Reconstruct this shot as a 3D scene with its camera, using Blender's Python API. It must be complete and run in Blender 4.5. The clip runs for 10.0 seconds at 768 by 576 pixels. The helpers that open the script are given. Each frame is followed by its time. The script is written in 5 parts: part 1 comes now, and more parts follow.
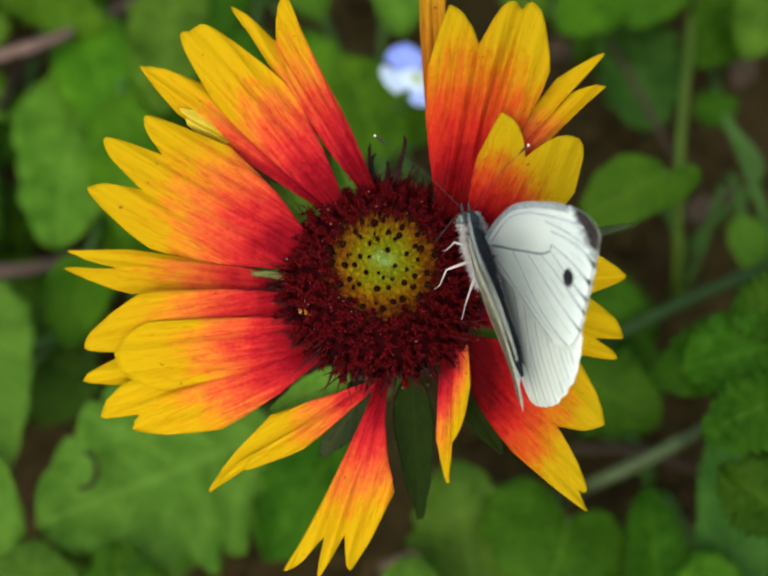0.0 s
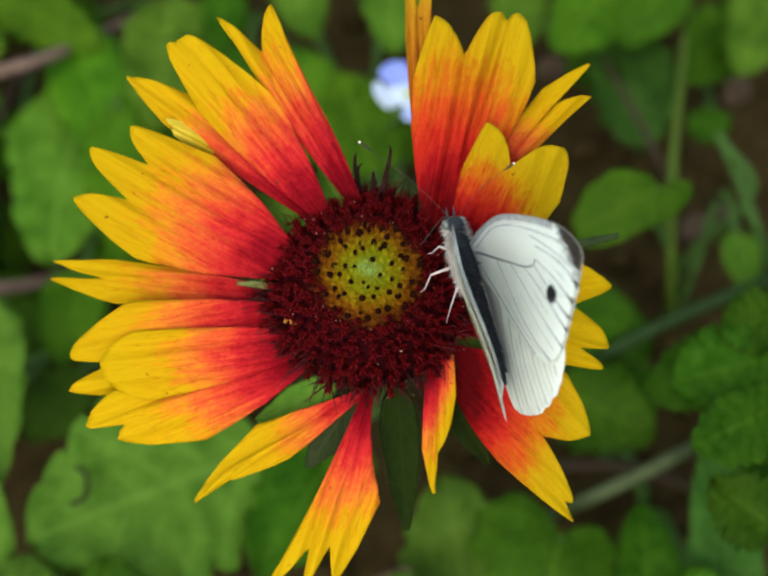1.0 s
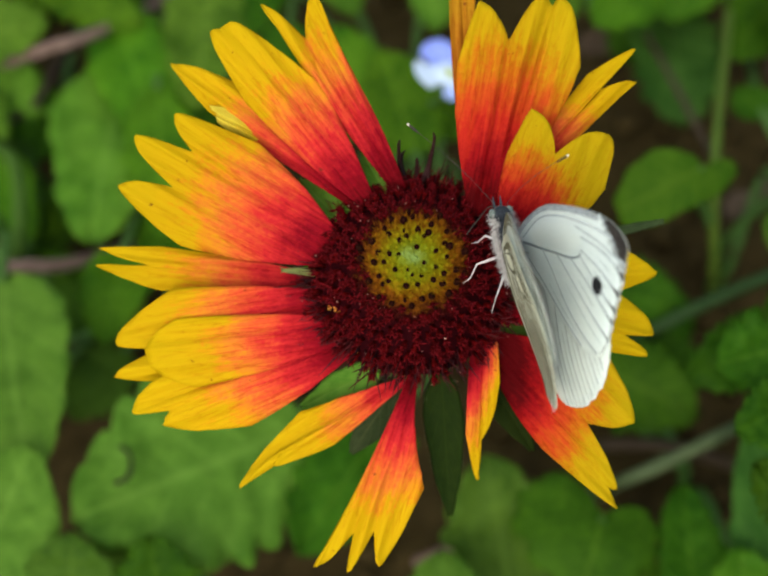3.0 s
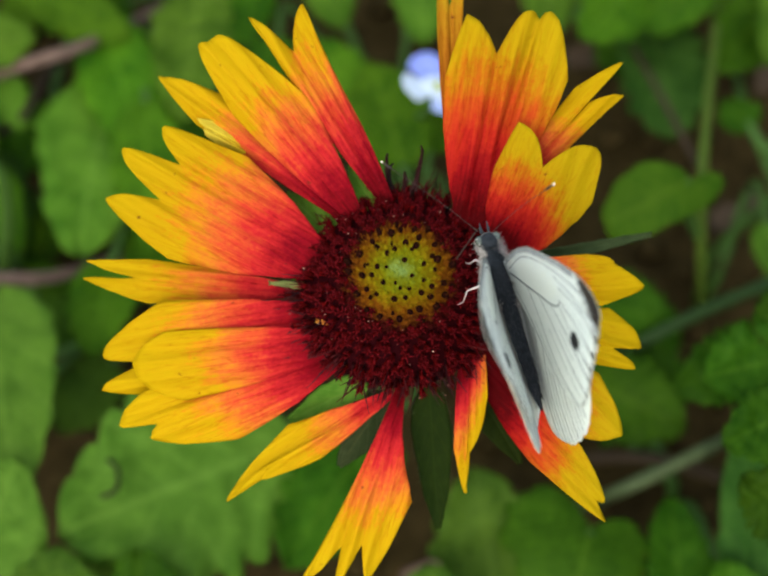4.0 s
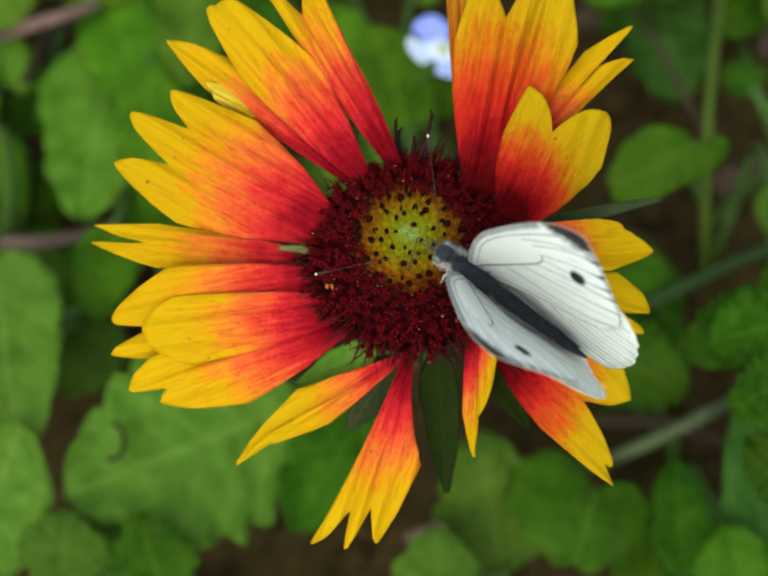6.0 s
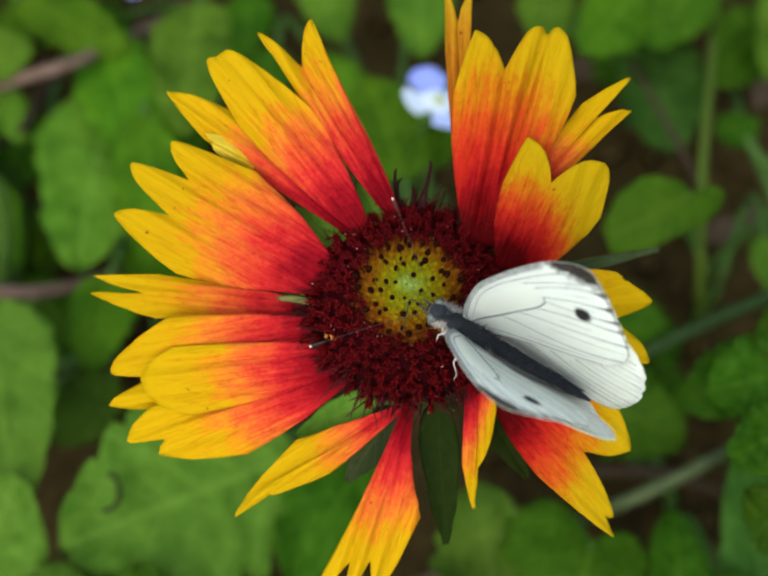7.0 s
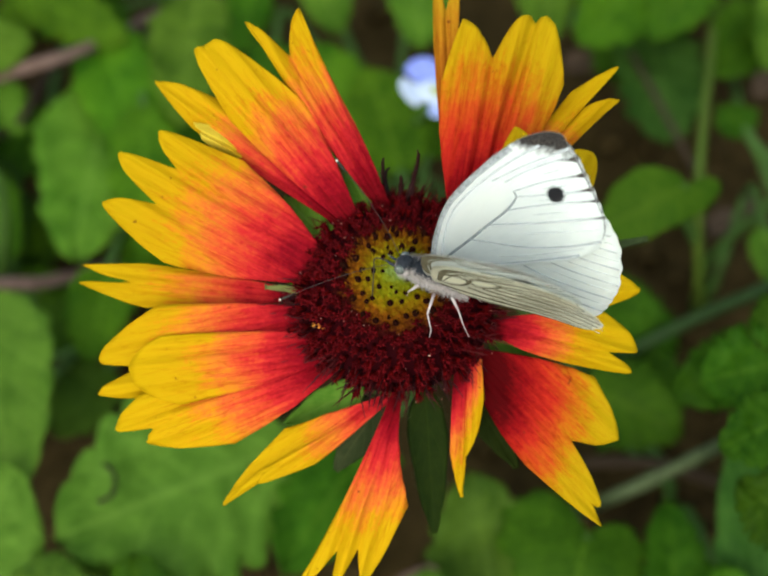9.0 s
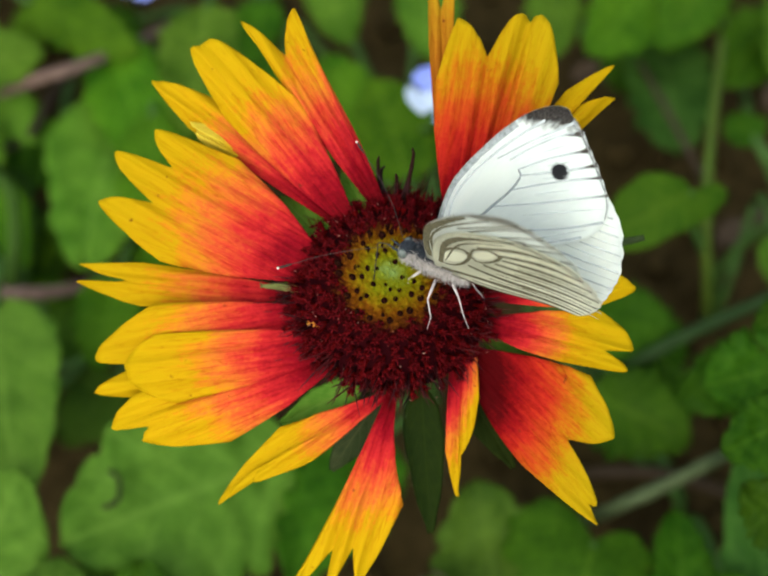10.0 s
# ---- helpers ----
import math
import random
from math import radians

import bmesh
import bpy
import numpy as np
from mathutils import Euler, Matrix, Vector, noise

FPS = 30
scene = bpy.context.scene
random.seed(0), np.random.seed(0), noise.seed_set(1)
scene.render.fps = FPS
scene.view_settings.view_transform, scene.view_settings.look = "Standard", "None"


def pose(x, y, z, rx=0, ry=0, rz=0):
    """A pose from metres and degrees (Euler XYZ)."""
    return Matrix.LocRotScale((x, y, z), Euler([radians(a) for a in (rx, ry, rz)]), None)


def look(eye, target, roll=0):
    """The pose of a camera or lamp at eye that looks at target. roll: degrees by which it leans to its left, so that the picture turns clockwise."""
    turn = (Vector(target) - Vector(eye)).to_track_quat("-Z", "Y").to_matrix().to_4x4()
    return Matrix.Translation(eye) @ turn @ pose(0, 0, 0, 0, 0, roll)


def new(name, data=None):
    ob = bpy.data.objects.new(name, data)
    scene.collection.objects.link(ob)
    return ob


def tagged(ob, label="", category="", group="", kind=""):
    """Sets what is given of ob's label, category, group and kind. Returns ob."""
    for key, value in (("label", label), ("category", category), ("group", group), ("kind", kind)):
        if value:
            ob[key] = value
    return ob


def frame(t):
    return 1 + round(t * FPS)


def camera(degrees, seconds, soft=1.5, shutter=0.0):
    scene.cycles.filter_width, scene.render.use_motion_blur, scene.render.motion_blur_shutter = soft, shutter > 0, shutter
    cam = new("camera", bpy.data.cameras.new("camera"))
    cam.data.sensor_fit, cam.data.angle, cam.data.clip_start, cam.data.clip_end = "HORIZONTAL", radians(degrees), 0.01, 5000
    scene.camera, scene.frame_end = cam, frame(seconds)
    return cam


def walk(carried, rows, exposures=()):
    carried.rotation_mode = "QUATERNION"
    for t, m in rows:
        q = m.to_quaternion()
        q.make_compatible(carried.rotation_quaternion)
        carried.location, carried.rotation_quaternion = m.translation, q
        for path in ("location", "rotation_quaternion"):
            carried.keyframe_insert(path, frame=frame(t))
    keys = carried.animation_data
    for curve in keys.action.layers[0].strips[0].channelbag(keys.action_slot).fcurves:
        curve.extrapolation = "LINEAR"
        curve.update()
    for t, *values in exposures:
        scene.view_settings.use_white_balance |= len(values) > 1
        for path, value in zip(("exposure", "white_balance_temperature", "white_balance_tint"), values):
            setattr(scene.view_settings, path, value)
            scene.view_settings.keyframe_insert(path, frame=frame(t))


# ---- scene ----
# ---- camera ----
cam = camera(30, 10.0, soft=2.2)
cam.data.dof.use_dof = True
cam.data.dof.focus_distance = 0.1545
cam.data.dof.aperture_fstop = 21
PATH = [
    (0, pose(-0.00234, -0.06934, 0.27862, 24.996, -0.811, -0.378)),
    (0.5, pose(-0.00031, -0.07036, 0.27814, 25.280, -0.543, -0.253)),
    (0.8, pose(-0.00027, -0.07069, 0.27799, 25.798, -0.855, -0.286)),
    (1, pose(-0.00024, -0.07091, 0.27789, 25.999, -0.661, -0.308)),
    (1.5, pose(0.00021, -0.07104, 0.27783, 25.751, 1.140, 0.532)),
    (2, pose(0.00044, -0.07192, 0.27742, 26.063, 1.282, 0.598)),
    (2.5, pose(-0.00076, -0.07009, 0.27827, 25.379, 1.506, 0.702)),
    (3, pose(-0.00106, -0.06887, 0.27884, 24.685, 0.666, 0.311)),
    (3.2, pose(-0.00091, -0.06914, 0.27871, 24.788, 0.305, 0.142)),
    (4.3, pose(-0.00121, -0.06873, 0.27890, 25.209, 0.184, 0.086)),
    (4.5, pose(-0.00174, -0.06921, 0.27868, 25.000, -0.000, 0.000)),
    (4.8, pose(-0.00192, -0.06921, 0.27868, 24.865, 0.353, 0.182)),
    (4.9, pose(-0.00198, -0.06921, 0.27868, 24.749, 0.408, 0.242)),
    (5, pose(-0.00204, -0.06921, 0.27868, 24.767, 0.650, 0.303)),
    (5.1, pose(-0.00208, -0.06913, 0.27872, 24.873, 0.907, 0.292)),
    (5.2, pose(-0.00213, -0.06905, 0.27876, 24.844, 0.955, 0.281)),
    (5.3, pose(-0.00217, -0.06896, 0.27879, 24.455, 0.919, 0.271)),
    (5.4, pose(-0.00222, -0.06888, 0.27883, 24.028, 0.675, 0.260)),
    (5.5, pose(-0.00226, -0.06880, 0.27887, 23.885, 0.535, 0.249)),
    (5.6, pose(-0.00237, -0.06860, 0.27896, 23.686, 0.710, 0.181)),
    (5.7, pose(-0.00249, -0.06839, 0.27906, 23.668, 0.242, 0.113)),
    (6.8, pose(-0.00234, -0.06975, 0.27843, 25.160, -0.066, -0.031)),
    (6.9, pose(-0.00287, -0.06910, 0.27873, 25.659, -0.222, -0.065)),
    (7, pose(-0.00339, -0.06846, 0.27903, 25.642, -0.211, -0.099)),
    (7.1, pose(-0.00307, -0.06868, 0.27893, 25.816, 0.178, -0.013)),
    (7.2, pose(-0.00276, -0.06890, 0.27883, 26.161, 0.253, 0.073)),
    (7.3, pose(-0.00244, -0.06911, 0.27872, 26.186, 0.476, 0.160)),
    (7.4, pose(-0.00213, -0.06933, 0.27862, 25.710, 0.782, 0.246)),
    (7.5, pose(-0.00181, -0.06955, 0.27852, 25.632, 0.713, 0.332)),
    (7.6, pose(-0.00162, -0.06977, 0.27842, 25.515, 0.612, 0.310)),
    (7.7, pose(-0.00142, -0.06998, 0.27832, 25.767, 0.930, 0.289)),
    (7.8, pose(-0.00123, -0.07020, 0.27822, 26.059, 0.808, 0.267)),
    (8, pose(-0.00084, -0.07063, 0.27802, 26.265, 0.480, 0.224)),
    (8.1, pose(-0.00103, -0.07037, 0.27814, 26.551, 0.854, 0.189)),
    (8.5, pose(-0.00181, -0.06934, 0.27862, 25.885, 0.109, 0.051)),
    (9, pose(-0.00076, -0.06894, 0.27881, 25.395, 0.184, 0.086)),
    (9.5, pose(0.00059, -0.07050, 0.27808, 24.568, 0.443, 0.206)),
    (10, pose(0.00268, -0.07158, 0.27757, 26.361, 1.107, 0.516)),
]
walk(cam, PATH, exposures=[(0.0, 0.50, 5800, -3.5), (10.0, 0.50, 5800, -3.5)])

# ---- light: bright overcast sky ----
world = bpy.data.worlds.new("sky")
scene.world = world
world.use_nodes = True
wn = world.node_tree
sky = wn.nodes.new("ShaderNodeTexSky")
sky.sky_type = "NISHITA"
sky.sun_disc = False
sky.sun_elevation = radians(50)
sky.sun_rotation = radians(-160)
sky.dust_density = 8.0
wn.links.new(sky.outputs[0], wn.nodes["Background"].inputs[0])
wn.nodes["Background"].inputs[1].default_value = 0.15
sun_data = bpy.data.lights.new("sun", "SUN")
sun_data.energy, sun_data.angle, sun_data.color = 2.02, radians(150), (1.0, 0.97, 0.91)
sun = new("sun", sun_data)
sun.matrix_world = look((-0.15, 0.06, 0.985), (0, 0, 0))


# ---- materials ----
class Mat:
    """A node material with short calls for its nodes."""

    def __init__(self, name, rough=0.5, spec=0.4):
        self.m = bpy.data.materials.new(name)
        self.m.use_nodes = True
        self.t = self.m.node_tree
        self.b = self.t.nodes["Principled BSDF"]
        self.b.inputs["Roughness"].default_value = rough
        self.b.inputs["Specular IOR Level"].default_value = spec

    def node(self, kind, operation=None, use_clamp=None, data_type=None, blend_type=None):
        n = self.t.nodes.new(kind)
        if operation:
            n.operation = operation
        if use_clamp:
            n.use_clamp = True
        if data_type:
            n.data_type = data_type
        if blend_type:
            n.blend_type = blend_type
        return n

    def put(self, socket, value):
        if hasattr(value, "links"):
            self.t.links.new(value, socket)
        else:
            socket.default_value = value

    def math(self, op, a, b=0.0, c=0.0, clamp=False):
        n = self.node("ShaderNodeMath", operation=op, use_clamp=clamp)
        for s, v in zip(n.inputs, (a, b, c)):
            self.put(s, v)
        return n.outputs[0]

    def coords(self, which="Object", scale=(1, 1, 1)):
        n = self.node("ShaderNodeTexCoord")
        v = self.node("ShaderNodeVectorMath", operation="MULTIPLY")
        self.put(v.inputs[0], n.outputs[which])
        v.inputs[1].default_value = scale
        return v.outputs[0]

    def split(self, vec):
        n = self.node("ShaderNodeSeparateXYZ")
        self.put(n.inputs[0], vec)
        return n.outputs

    def noise(self, vec, scale, detail=3.0, rough=0.55):
        n = self.node("ShaderNodeTexNoise")
        self.put(n.inputs["Vector"], vec)
        n.inputs["Scale"].default_value, n.inputs["Detail"].default_value, n.inputs["Roughness"].default_value = scale, detail, rough
        return n.outputs["Fac"]

    def ramp(self, fac, stops):
        n = self.node("ShaderNodeValToRGB")
        self.put(n.inputs[0], fac)
        while len(n.color_ramp.elements) < len(stops):
            n.color_ramp.elements.new(0.5)
        for e, (at, colour) in zip(n.color_ramp.elements, stops):
            e.position, e.color = at, (*colour, 1)
        return n.outputs[0]

    def mix(self, fac, a, b, blend="MIX"):
        n = self.node("ShaderNodeMix", data_type="RGBA", blend_type=blend)
        self.put(n.inputs[0], fac)
        for s, v in ((n.inputs[6], a), (n.inputs[7], b)):
            self.put(s, (*v, 1) if isinstance(v, tuple) else v)
        return n.outputs[2]

    def hsv(self, colour, hue=0.5, sat=1.0, val=1.0):
        n = self.node("ShaderNodeHueSaturation")
        self.put(n.inputs["Hue"], hue)
        self.put(n.inputs["Saturation"], sat)
        self.put(n.inputs["Value"], val)
        self.put(n.inputs["Color"], colour)
        return n.outputs[0]

    def rnd(self):
        return self.node("ShaderNodeObjectInfo").outputs["Random"]

    def island(self):
        return self.node("ShaderNodeNewGeometry").outputs["Random Per Island"]

    def colour(self, value):
        self.put(self.b.inputs["Base Color"], (*value, 1) if isinstance(value, tuple) else value)
        return self

    def bump(self, height, strength, distance):
        n = self.node("ShaderNodeBump")
        self.put(n.inputs["Height"], height)
        n.inputs["Strength"].default_value, n.inputs["Distance"].default_value = strength, distance
        self.put(self.b.inputs["Normal"], n.outputs[0])
        return self

    def translucent(self, amount, colour):
        """Lets some light through, as thin leaves do."""
        t = self.node("ShaderNodeBsdfTranslucent")
        self.put(t.inputs["Color"], (*colour, 1) if isinstance(colour, tuple) else colour)
        mx = self.node("ShaderNodeMixShader")
        mx.inputs[0].default_value = amount
        self.put(mx.inputs[1], self.b.outputs[0])
        self.put(mx.inputs[2], t.outputs[0])
        self.put(self.t.nodes["Material Output"].inputs[0], mx.outputs[0])
        return self


def remap(m, value, lo, hi, to_lo=0.0, to_hi=1.0):
    n = m.node("ShaderNodeMapRange")
    m.put(n.inputs[0], value)
    for i, v in enumerate((lo, hi, to_lo, to_hi)):
        n.inputs[i + 1].default_value = v
    return n.outputs[0]


def petal_material(name="ray_petal", stops=None):
    m = Mat(name, rough=0.6, spec=0.015)
    u, v, _ = m.split(m.node("ShaderNodeUVMap").outputs[0])
    comb = m.node("ShaderNodeCombineXYZ")
    m.put(comb.inputs[0], m.math("MULTIPLY", u, 3.4))
    m.put(comb.inputs[1], m.math("MULTIPLY", v, 2.6))
    m.put(comb.inputs[2], m.math("MULTIPLY", m.rnd(), 40.0))
    streak = m.noise(comb.outputs[0], 1.0, 4.0, 0.65)
    blot = m.noise(m.coords("Object", (1000, 1000, 1000)), 0.4, 5.0, 0.6)
    fac = m.math("ADD", u, m.math("MULTIPLY", m.math("SUBTRACT", streak, 0.5), 0.33))
    fac = m.math("ADD", fac, m.math("MULTIPLY", m.math("SUBTRACT", blot, 0.5), 0.30))
    speck = m.noise(m.coords("Object", (1000, 1000, 1000)), 2.6, 4.0, 0.7)
    fac = m.math("ADD", fac, m.math("MULTIPLY", m.math("SUBTRACT", speck, 0.5), 0.24))
    col = m.ramp(fac, stops or [(0.0, (0.05, 0.001, 0.002)), (0.22, (0.22, 0.003, 0.010)), (0.38, (0.46, 0.018, 0.020)), (0.50, (0.56, 0.076, 0.020)),
                                (0.60, (0.56, 0.150, 0.016)), (0.68, (0.53, 0.205, 0.005)), (0.75, (0.465, 0.260, 0.0006)), (1.0, (0.445, 0.276, 0.0003))])
    # fine darker veins along the petal
    fine = m.node("ShaderNodeCombineXYZ")
    m.put(fine.inputs[0], m.math("MULTIPLY", u, 4.0))
    m.put(fine.inputs[1], m.math("MULTIPLY", v, 3.4))
    m.put(fine.inputs[2], m.math("MULTIPLY", m.rnd(), 17.0))
    vein = m.noise(fine.outputs[0], 1.0, 2.0)
    col = m.mix(m.math("MULTIPLY", remap(m, vein, 0.55, 0.75, 0.0, 0.42), remap(m, u, 0.5, 0.85, 1.0, 0.3)), col, (0.45, 0.14, 0.08), "MULTIPLY")
    # thin crisp vein lines and a few dark specks
    thin = m.node("ShaderNodeCombineXYZ")
    m.put(thin.inputs[0], m.math("MULTIPLY", u, 2.6))
    m.put(thin.inputs[1], m.math("MULTIPLY", v, 1.5))
    m.put(thin.inputs[2], m.math("MULTIPLY", m.rnd(), 29.0))
    ridge = m.math("ABSOLUTE", m.math("SUBTRACT", m.noise(thin.outputs[0], 1.0, 2.0, 0.6), 0.5))
    line = m.math("MULTIPLY", remap(m, ridge, 0.0, 0.032, 0.5, 0.0), remap(m, u, 0.55, 0.95, 1.0, 0.18))
    col = m.mix(line, col, (0.50, 0.20, 0.15), "MULTIPLY")
    tight = m.node("ShaderNodeCombineXYZ")
    m.put(tight.inputs[0], m.math("MULTIPLY", u, 4.2))
    m.put(tight.inputs[1], m.math("MULTIPLY", v, 3.0))
    m.put(tight.inputs[2], m.math("MULTIPLY", m.rnd(), 53.0))
    ridge = m.math("ABSOLUTE", m.math("SUBTRACT", m.noise(tight.outputs[0], 1.0, 1.0, 0.5), 0.5))
    col = m.mix(m.math("MULTIPLY", remap(m, ridge, 0.0, 0.03, 0.5, 0.0), remap(m, u, 0.5, 0.9, 1.0, 0.35)), col, (0.62, 0.36, 0.3), "MULTIPLY")
    dots = m.noise(m.coords("Object", (1000, 1000, 1000)), 0.9, 2.0, 0.5)
    col = m.mix(remap(m, dots, 0.735, 0.765, 0.0, 0.7), col, (0.10, 0.02, 0.008))
    m.colour(m.hsv(col, 0.5, 1.0, remap(m, m.rnd(), 0, 1, 0.90, 1.03)))
    m.bump(m.math("ADD", vein, m.math("MULTIPLY", streak, 0.6)), 0.4, 0.00025)
    return m.translucent(0.22, col).m


def leaf_material(name, dark, light, vein_colour, rough=0.5):
    m = Mat(name, rough=rough, spec=0.03)
    u, v, _ = m.split(m.node("ShaderNodeUVMap").outputs[0])
    obj = m.coords("Object", (1000, 1000, 1000))
    big, small = m.noise(obj, 0.12, 3.0), m.noise(obj, 0.9, 4.0)
    col = m.mix(m.math("ADD", m.math("MULTIPLY", m.math("SUBTRACT", big, 0.26), 1.8), m.math("MULTIPLY", m.math("SUBTRACT", small, 0.5), 1.3), clamp=True), dark, light)
    av = m.math("ABSOLUTE", v)
    mid = remap(m, av, 0.0, 0.09, 1.0, 0.0)
    side = m.math("FRACT", m.math("ADD", m.math("MULTIPLY", u, 6.0), m.math("MULTIPLY", av, -1.7)))
    side = remap(m, m.math("ABSOLUTE", m.math("SUBTRACT", side, 0.5)), 0.0, 0.11, 1.0, 0.0)
    vein = m.math("MAXIMUM", mid, m.math("MULTIPLY", side, 0.55))
    col = m.mix(m.math("MULTIPLY", vein, 0.5), col, vein_colour)
    col = m.hsv(col, remap(m, m.rnd(), 0, 1, 0.490, 0.508), 1.0, remap(m, m.rnd(), 0, 1, 0.86, 1.14))
    m.colour(col)
    m.bump(m.math("SUBTRACT", m.math("MULTIPLY", small, 0.7), m.math("MULTIPLY", vein, 0.4)), 0.4, 0.0005)
    return m.translucent(0.22, col).m


def mottled(name, a, b, scale, rough=0.6, bump=0.3, spec=0.12, islands=False):
    """Two colours mottled at two scales; scale is in blotches per millimetre."""
    m = Mat(name, rough=rough, spec=spec)
    obj = m.coords("Object", (1000, 1000, 1000))
    n1, n2 = m.noise(obj, scale, 4.0), m.noise(obj, scale * 6, 3.0)
    fac = m.math("ADD", m.math("MULTIPLY", n1, 0.8), m.math("MULTIPLY", n2, 0.3))
    if islands:
        fac = m.math("ADD", m.math("MULTIPLY", m.island(), 0.7), m.math("MULTIPLY", fac, 0.4))
    col = m.mix(remap(m, fac, 0.25, 0.85), a, b)
    m.colour(col).bump(n2, bump, 0.0003)
    return m.m


def wing_material(name, base, ground_dust, apex, spot, dark_root, cells=False, inner=0.0, glow=0.0):
    """A wing face: scales on a pale ground, dusky apex, round spot and dusted root. Wing space: x forward, |y| outward."""
    m = Mat(name, rough=0.55, spec=0.25)
    x, y, _ = m.split(m.coords("Object", (1000, 1000, 1000)))
    s = m.math("ABSOLUTE", y)
    obj = m.coords("Object", (1000, 1000, 1000))
    grain, cloud = m.noise(obj, 5.0, 3.0, 0.7), m.noise(obj, 0.35, 3.0)
    col = m.mix(m.math("MULTIPLY", cloud, 0.8), base, ground_dust)

    def dist(cx, cs):
        dx, ds = m.math("SUBTRACT", x, cx), m.math("SUBTRACT", s, cs)
        return m.math("SQRT", m.math("ADD", m.math("MULTIPLY", dx, dx), m.math("MULTIPLY", ds, ds)))

    jitter = m.math("MULTIPLY", m.math("SUBTRACT", grain, 0.5), 1.2)
    # fine rows of scales that fan out from the root
    fan = m.node("ShaderNodeCombineXYZ")
    m.put(fan.inputs[0], m.math("MULTIPLY", m.math("ARCTAN2", m.math("ADD", s, 2.0), m.math("SUBTRACT", 2.5, x)), 16.0))
    m.put(fan.inputs[1], m.math("MULTIPLY", dist(2.5, -2.0), 0.22))
    rows_ = m.noise(fan.outputs[0], 2.2, 4.0, 0.65)
    col = m.mix(remap(m, rows_, 0.44, 0.68, 0.0, 0.4 if cells else 0.15), col, (0.30, 0.275, 0.17) if cells else (0.50, 0.54, 0.54))
    if not cells and apex > 0.5:
        # the smooth cream-white cell in front
        dx, ds = m.math("ADD", x, 2.1), m.math("SUBTRACT", s, 7.8)
        along = m.math("DIVIDE", m.math("ADD", m.math("MULTIPLY", dx, -0.42), m.math("MULTIPLY", ds, 0.91)), 5.3)
        across = m.math("DIVIDE", m.math("ADD", m.math("MULTIPLY", dx, 0.91), m.math("MULTIPLY", ds, 0.42)), 1.75)
        d = m.math("ADD", m.math("MULTIPLY", along, along), m.math("MULTIPLY", across, across))
        col = m.mix(remap(m, d, 0.7, 1.2, 0.7, 0.0), col, (0.93, 0.95, 0.905))
    root = remap(m, m.math("ADD", dist(-0.5, 0.0), m.math("MULTIPLY", jitter, 2.0)), 0.6, 3.8, dark_root * 0.9, 0.0)
    col = m.mix(root, col, (0.045, 0.05, 0.065))
    if inner:
        side = remap(m, m.math("ADD", s, m.math("MULTIPLY", jitter, 1.2)), 0.3, 2.4, inner, 0.0)
        side = m.math("MULTIPLY", side, remap(m, x, -14.5, -11.5))
        col = m.mix(side, col, (0.05, 0.055, 0.065))
    if cells:
        dusk = remap(m, m.math("ADD", dist(-3.6, 6.6), jitter), 2.6, 6.0, 0.55, 0.0)
        col = m.mix(dusk, col, (0.16, 0.145, 0.08))
        for cx, cs, wide, long_ in ((-2.3, 5.3, 0.95, 2.4), (-5.9, 8.6, 0.8, 1.7)):
            dx, ds = m.math("SUBTRACT", x, cx), m.math("SUBTRACT", s, cs)
            along = m.math("DIVIDE", m.math("ADD", m.math("MULTIPLY", dx, -0.6), m.math("MULTIPLY", ds, 0.8)), long_)
            across = m.math("DIVIDE", m.math("ADD", m.math("MULTIPLY", dx, 0.8), m.math("MULTIPLY", ds, 0.6)), wide)
            d = m.math("ADD", m.math("ADD", m.math("MULTIPLY", along, along), m.math("MULTIPLY", across, across)), m.math("MULTIPLY", jitter, 0.25))
            col = m.mix(remap(m, d, 0.75, 1.2, 0.9, 0.0), col, base)
    if apex and glow:
        # the front edge beneath is dusted brown towards the root
        front = remap(m, m.math("ADD", dist(0.5, 3.0), m.math("MULTIPLY", jitter, 1.5)), 4.0, 14.0, 0.85, 0.1)
        col = m.mix(front, col, (0.21, 0.19, 0.125))
    if apex:
        # the dark tip lies beyond a line from the front edge to the outer edge, ragged inward along the veins
        d = m.math("ADD", m.math("SUBTRACT", s, m.math("MULTIPLY", m.math("ADD", x, 3.8), -0.18)), m.math("MULTIPLY", jitter, 0.9))
        fleck = m.mix(remap(m, grain, 0.40, 0.68), (0.012, 0.009, 0.008), (0.11, 0.09, 0.075))
        d = m.math("ADD", d, m.math("MULTIPLY", m.math("SUBTRACT", rows_, 0.5), 2.6))
        col = m.mix(remap(m, d, 16.9, 17.9, 0.0, apex), col, fleck)
    if spot:
        d = m.math("ADD", dist(-9.5, 13.65), m.math("MULTIPLY", jitter, 0.5))
        col = m.mix(remap(m, d, 0.75, 1.1, spot, 0.0), col, (0.008, 0.007, 0.007))
    m.colour(col).bump(grain, 0.15, 0.0001)
    through_colour = m.mix(glow, col, (0.96, 0.97, 0.95)) if glow else col
    return m.translucent(0.5 if glow else 0.58, through_colour).m


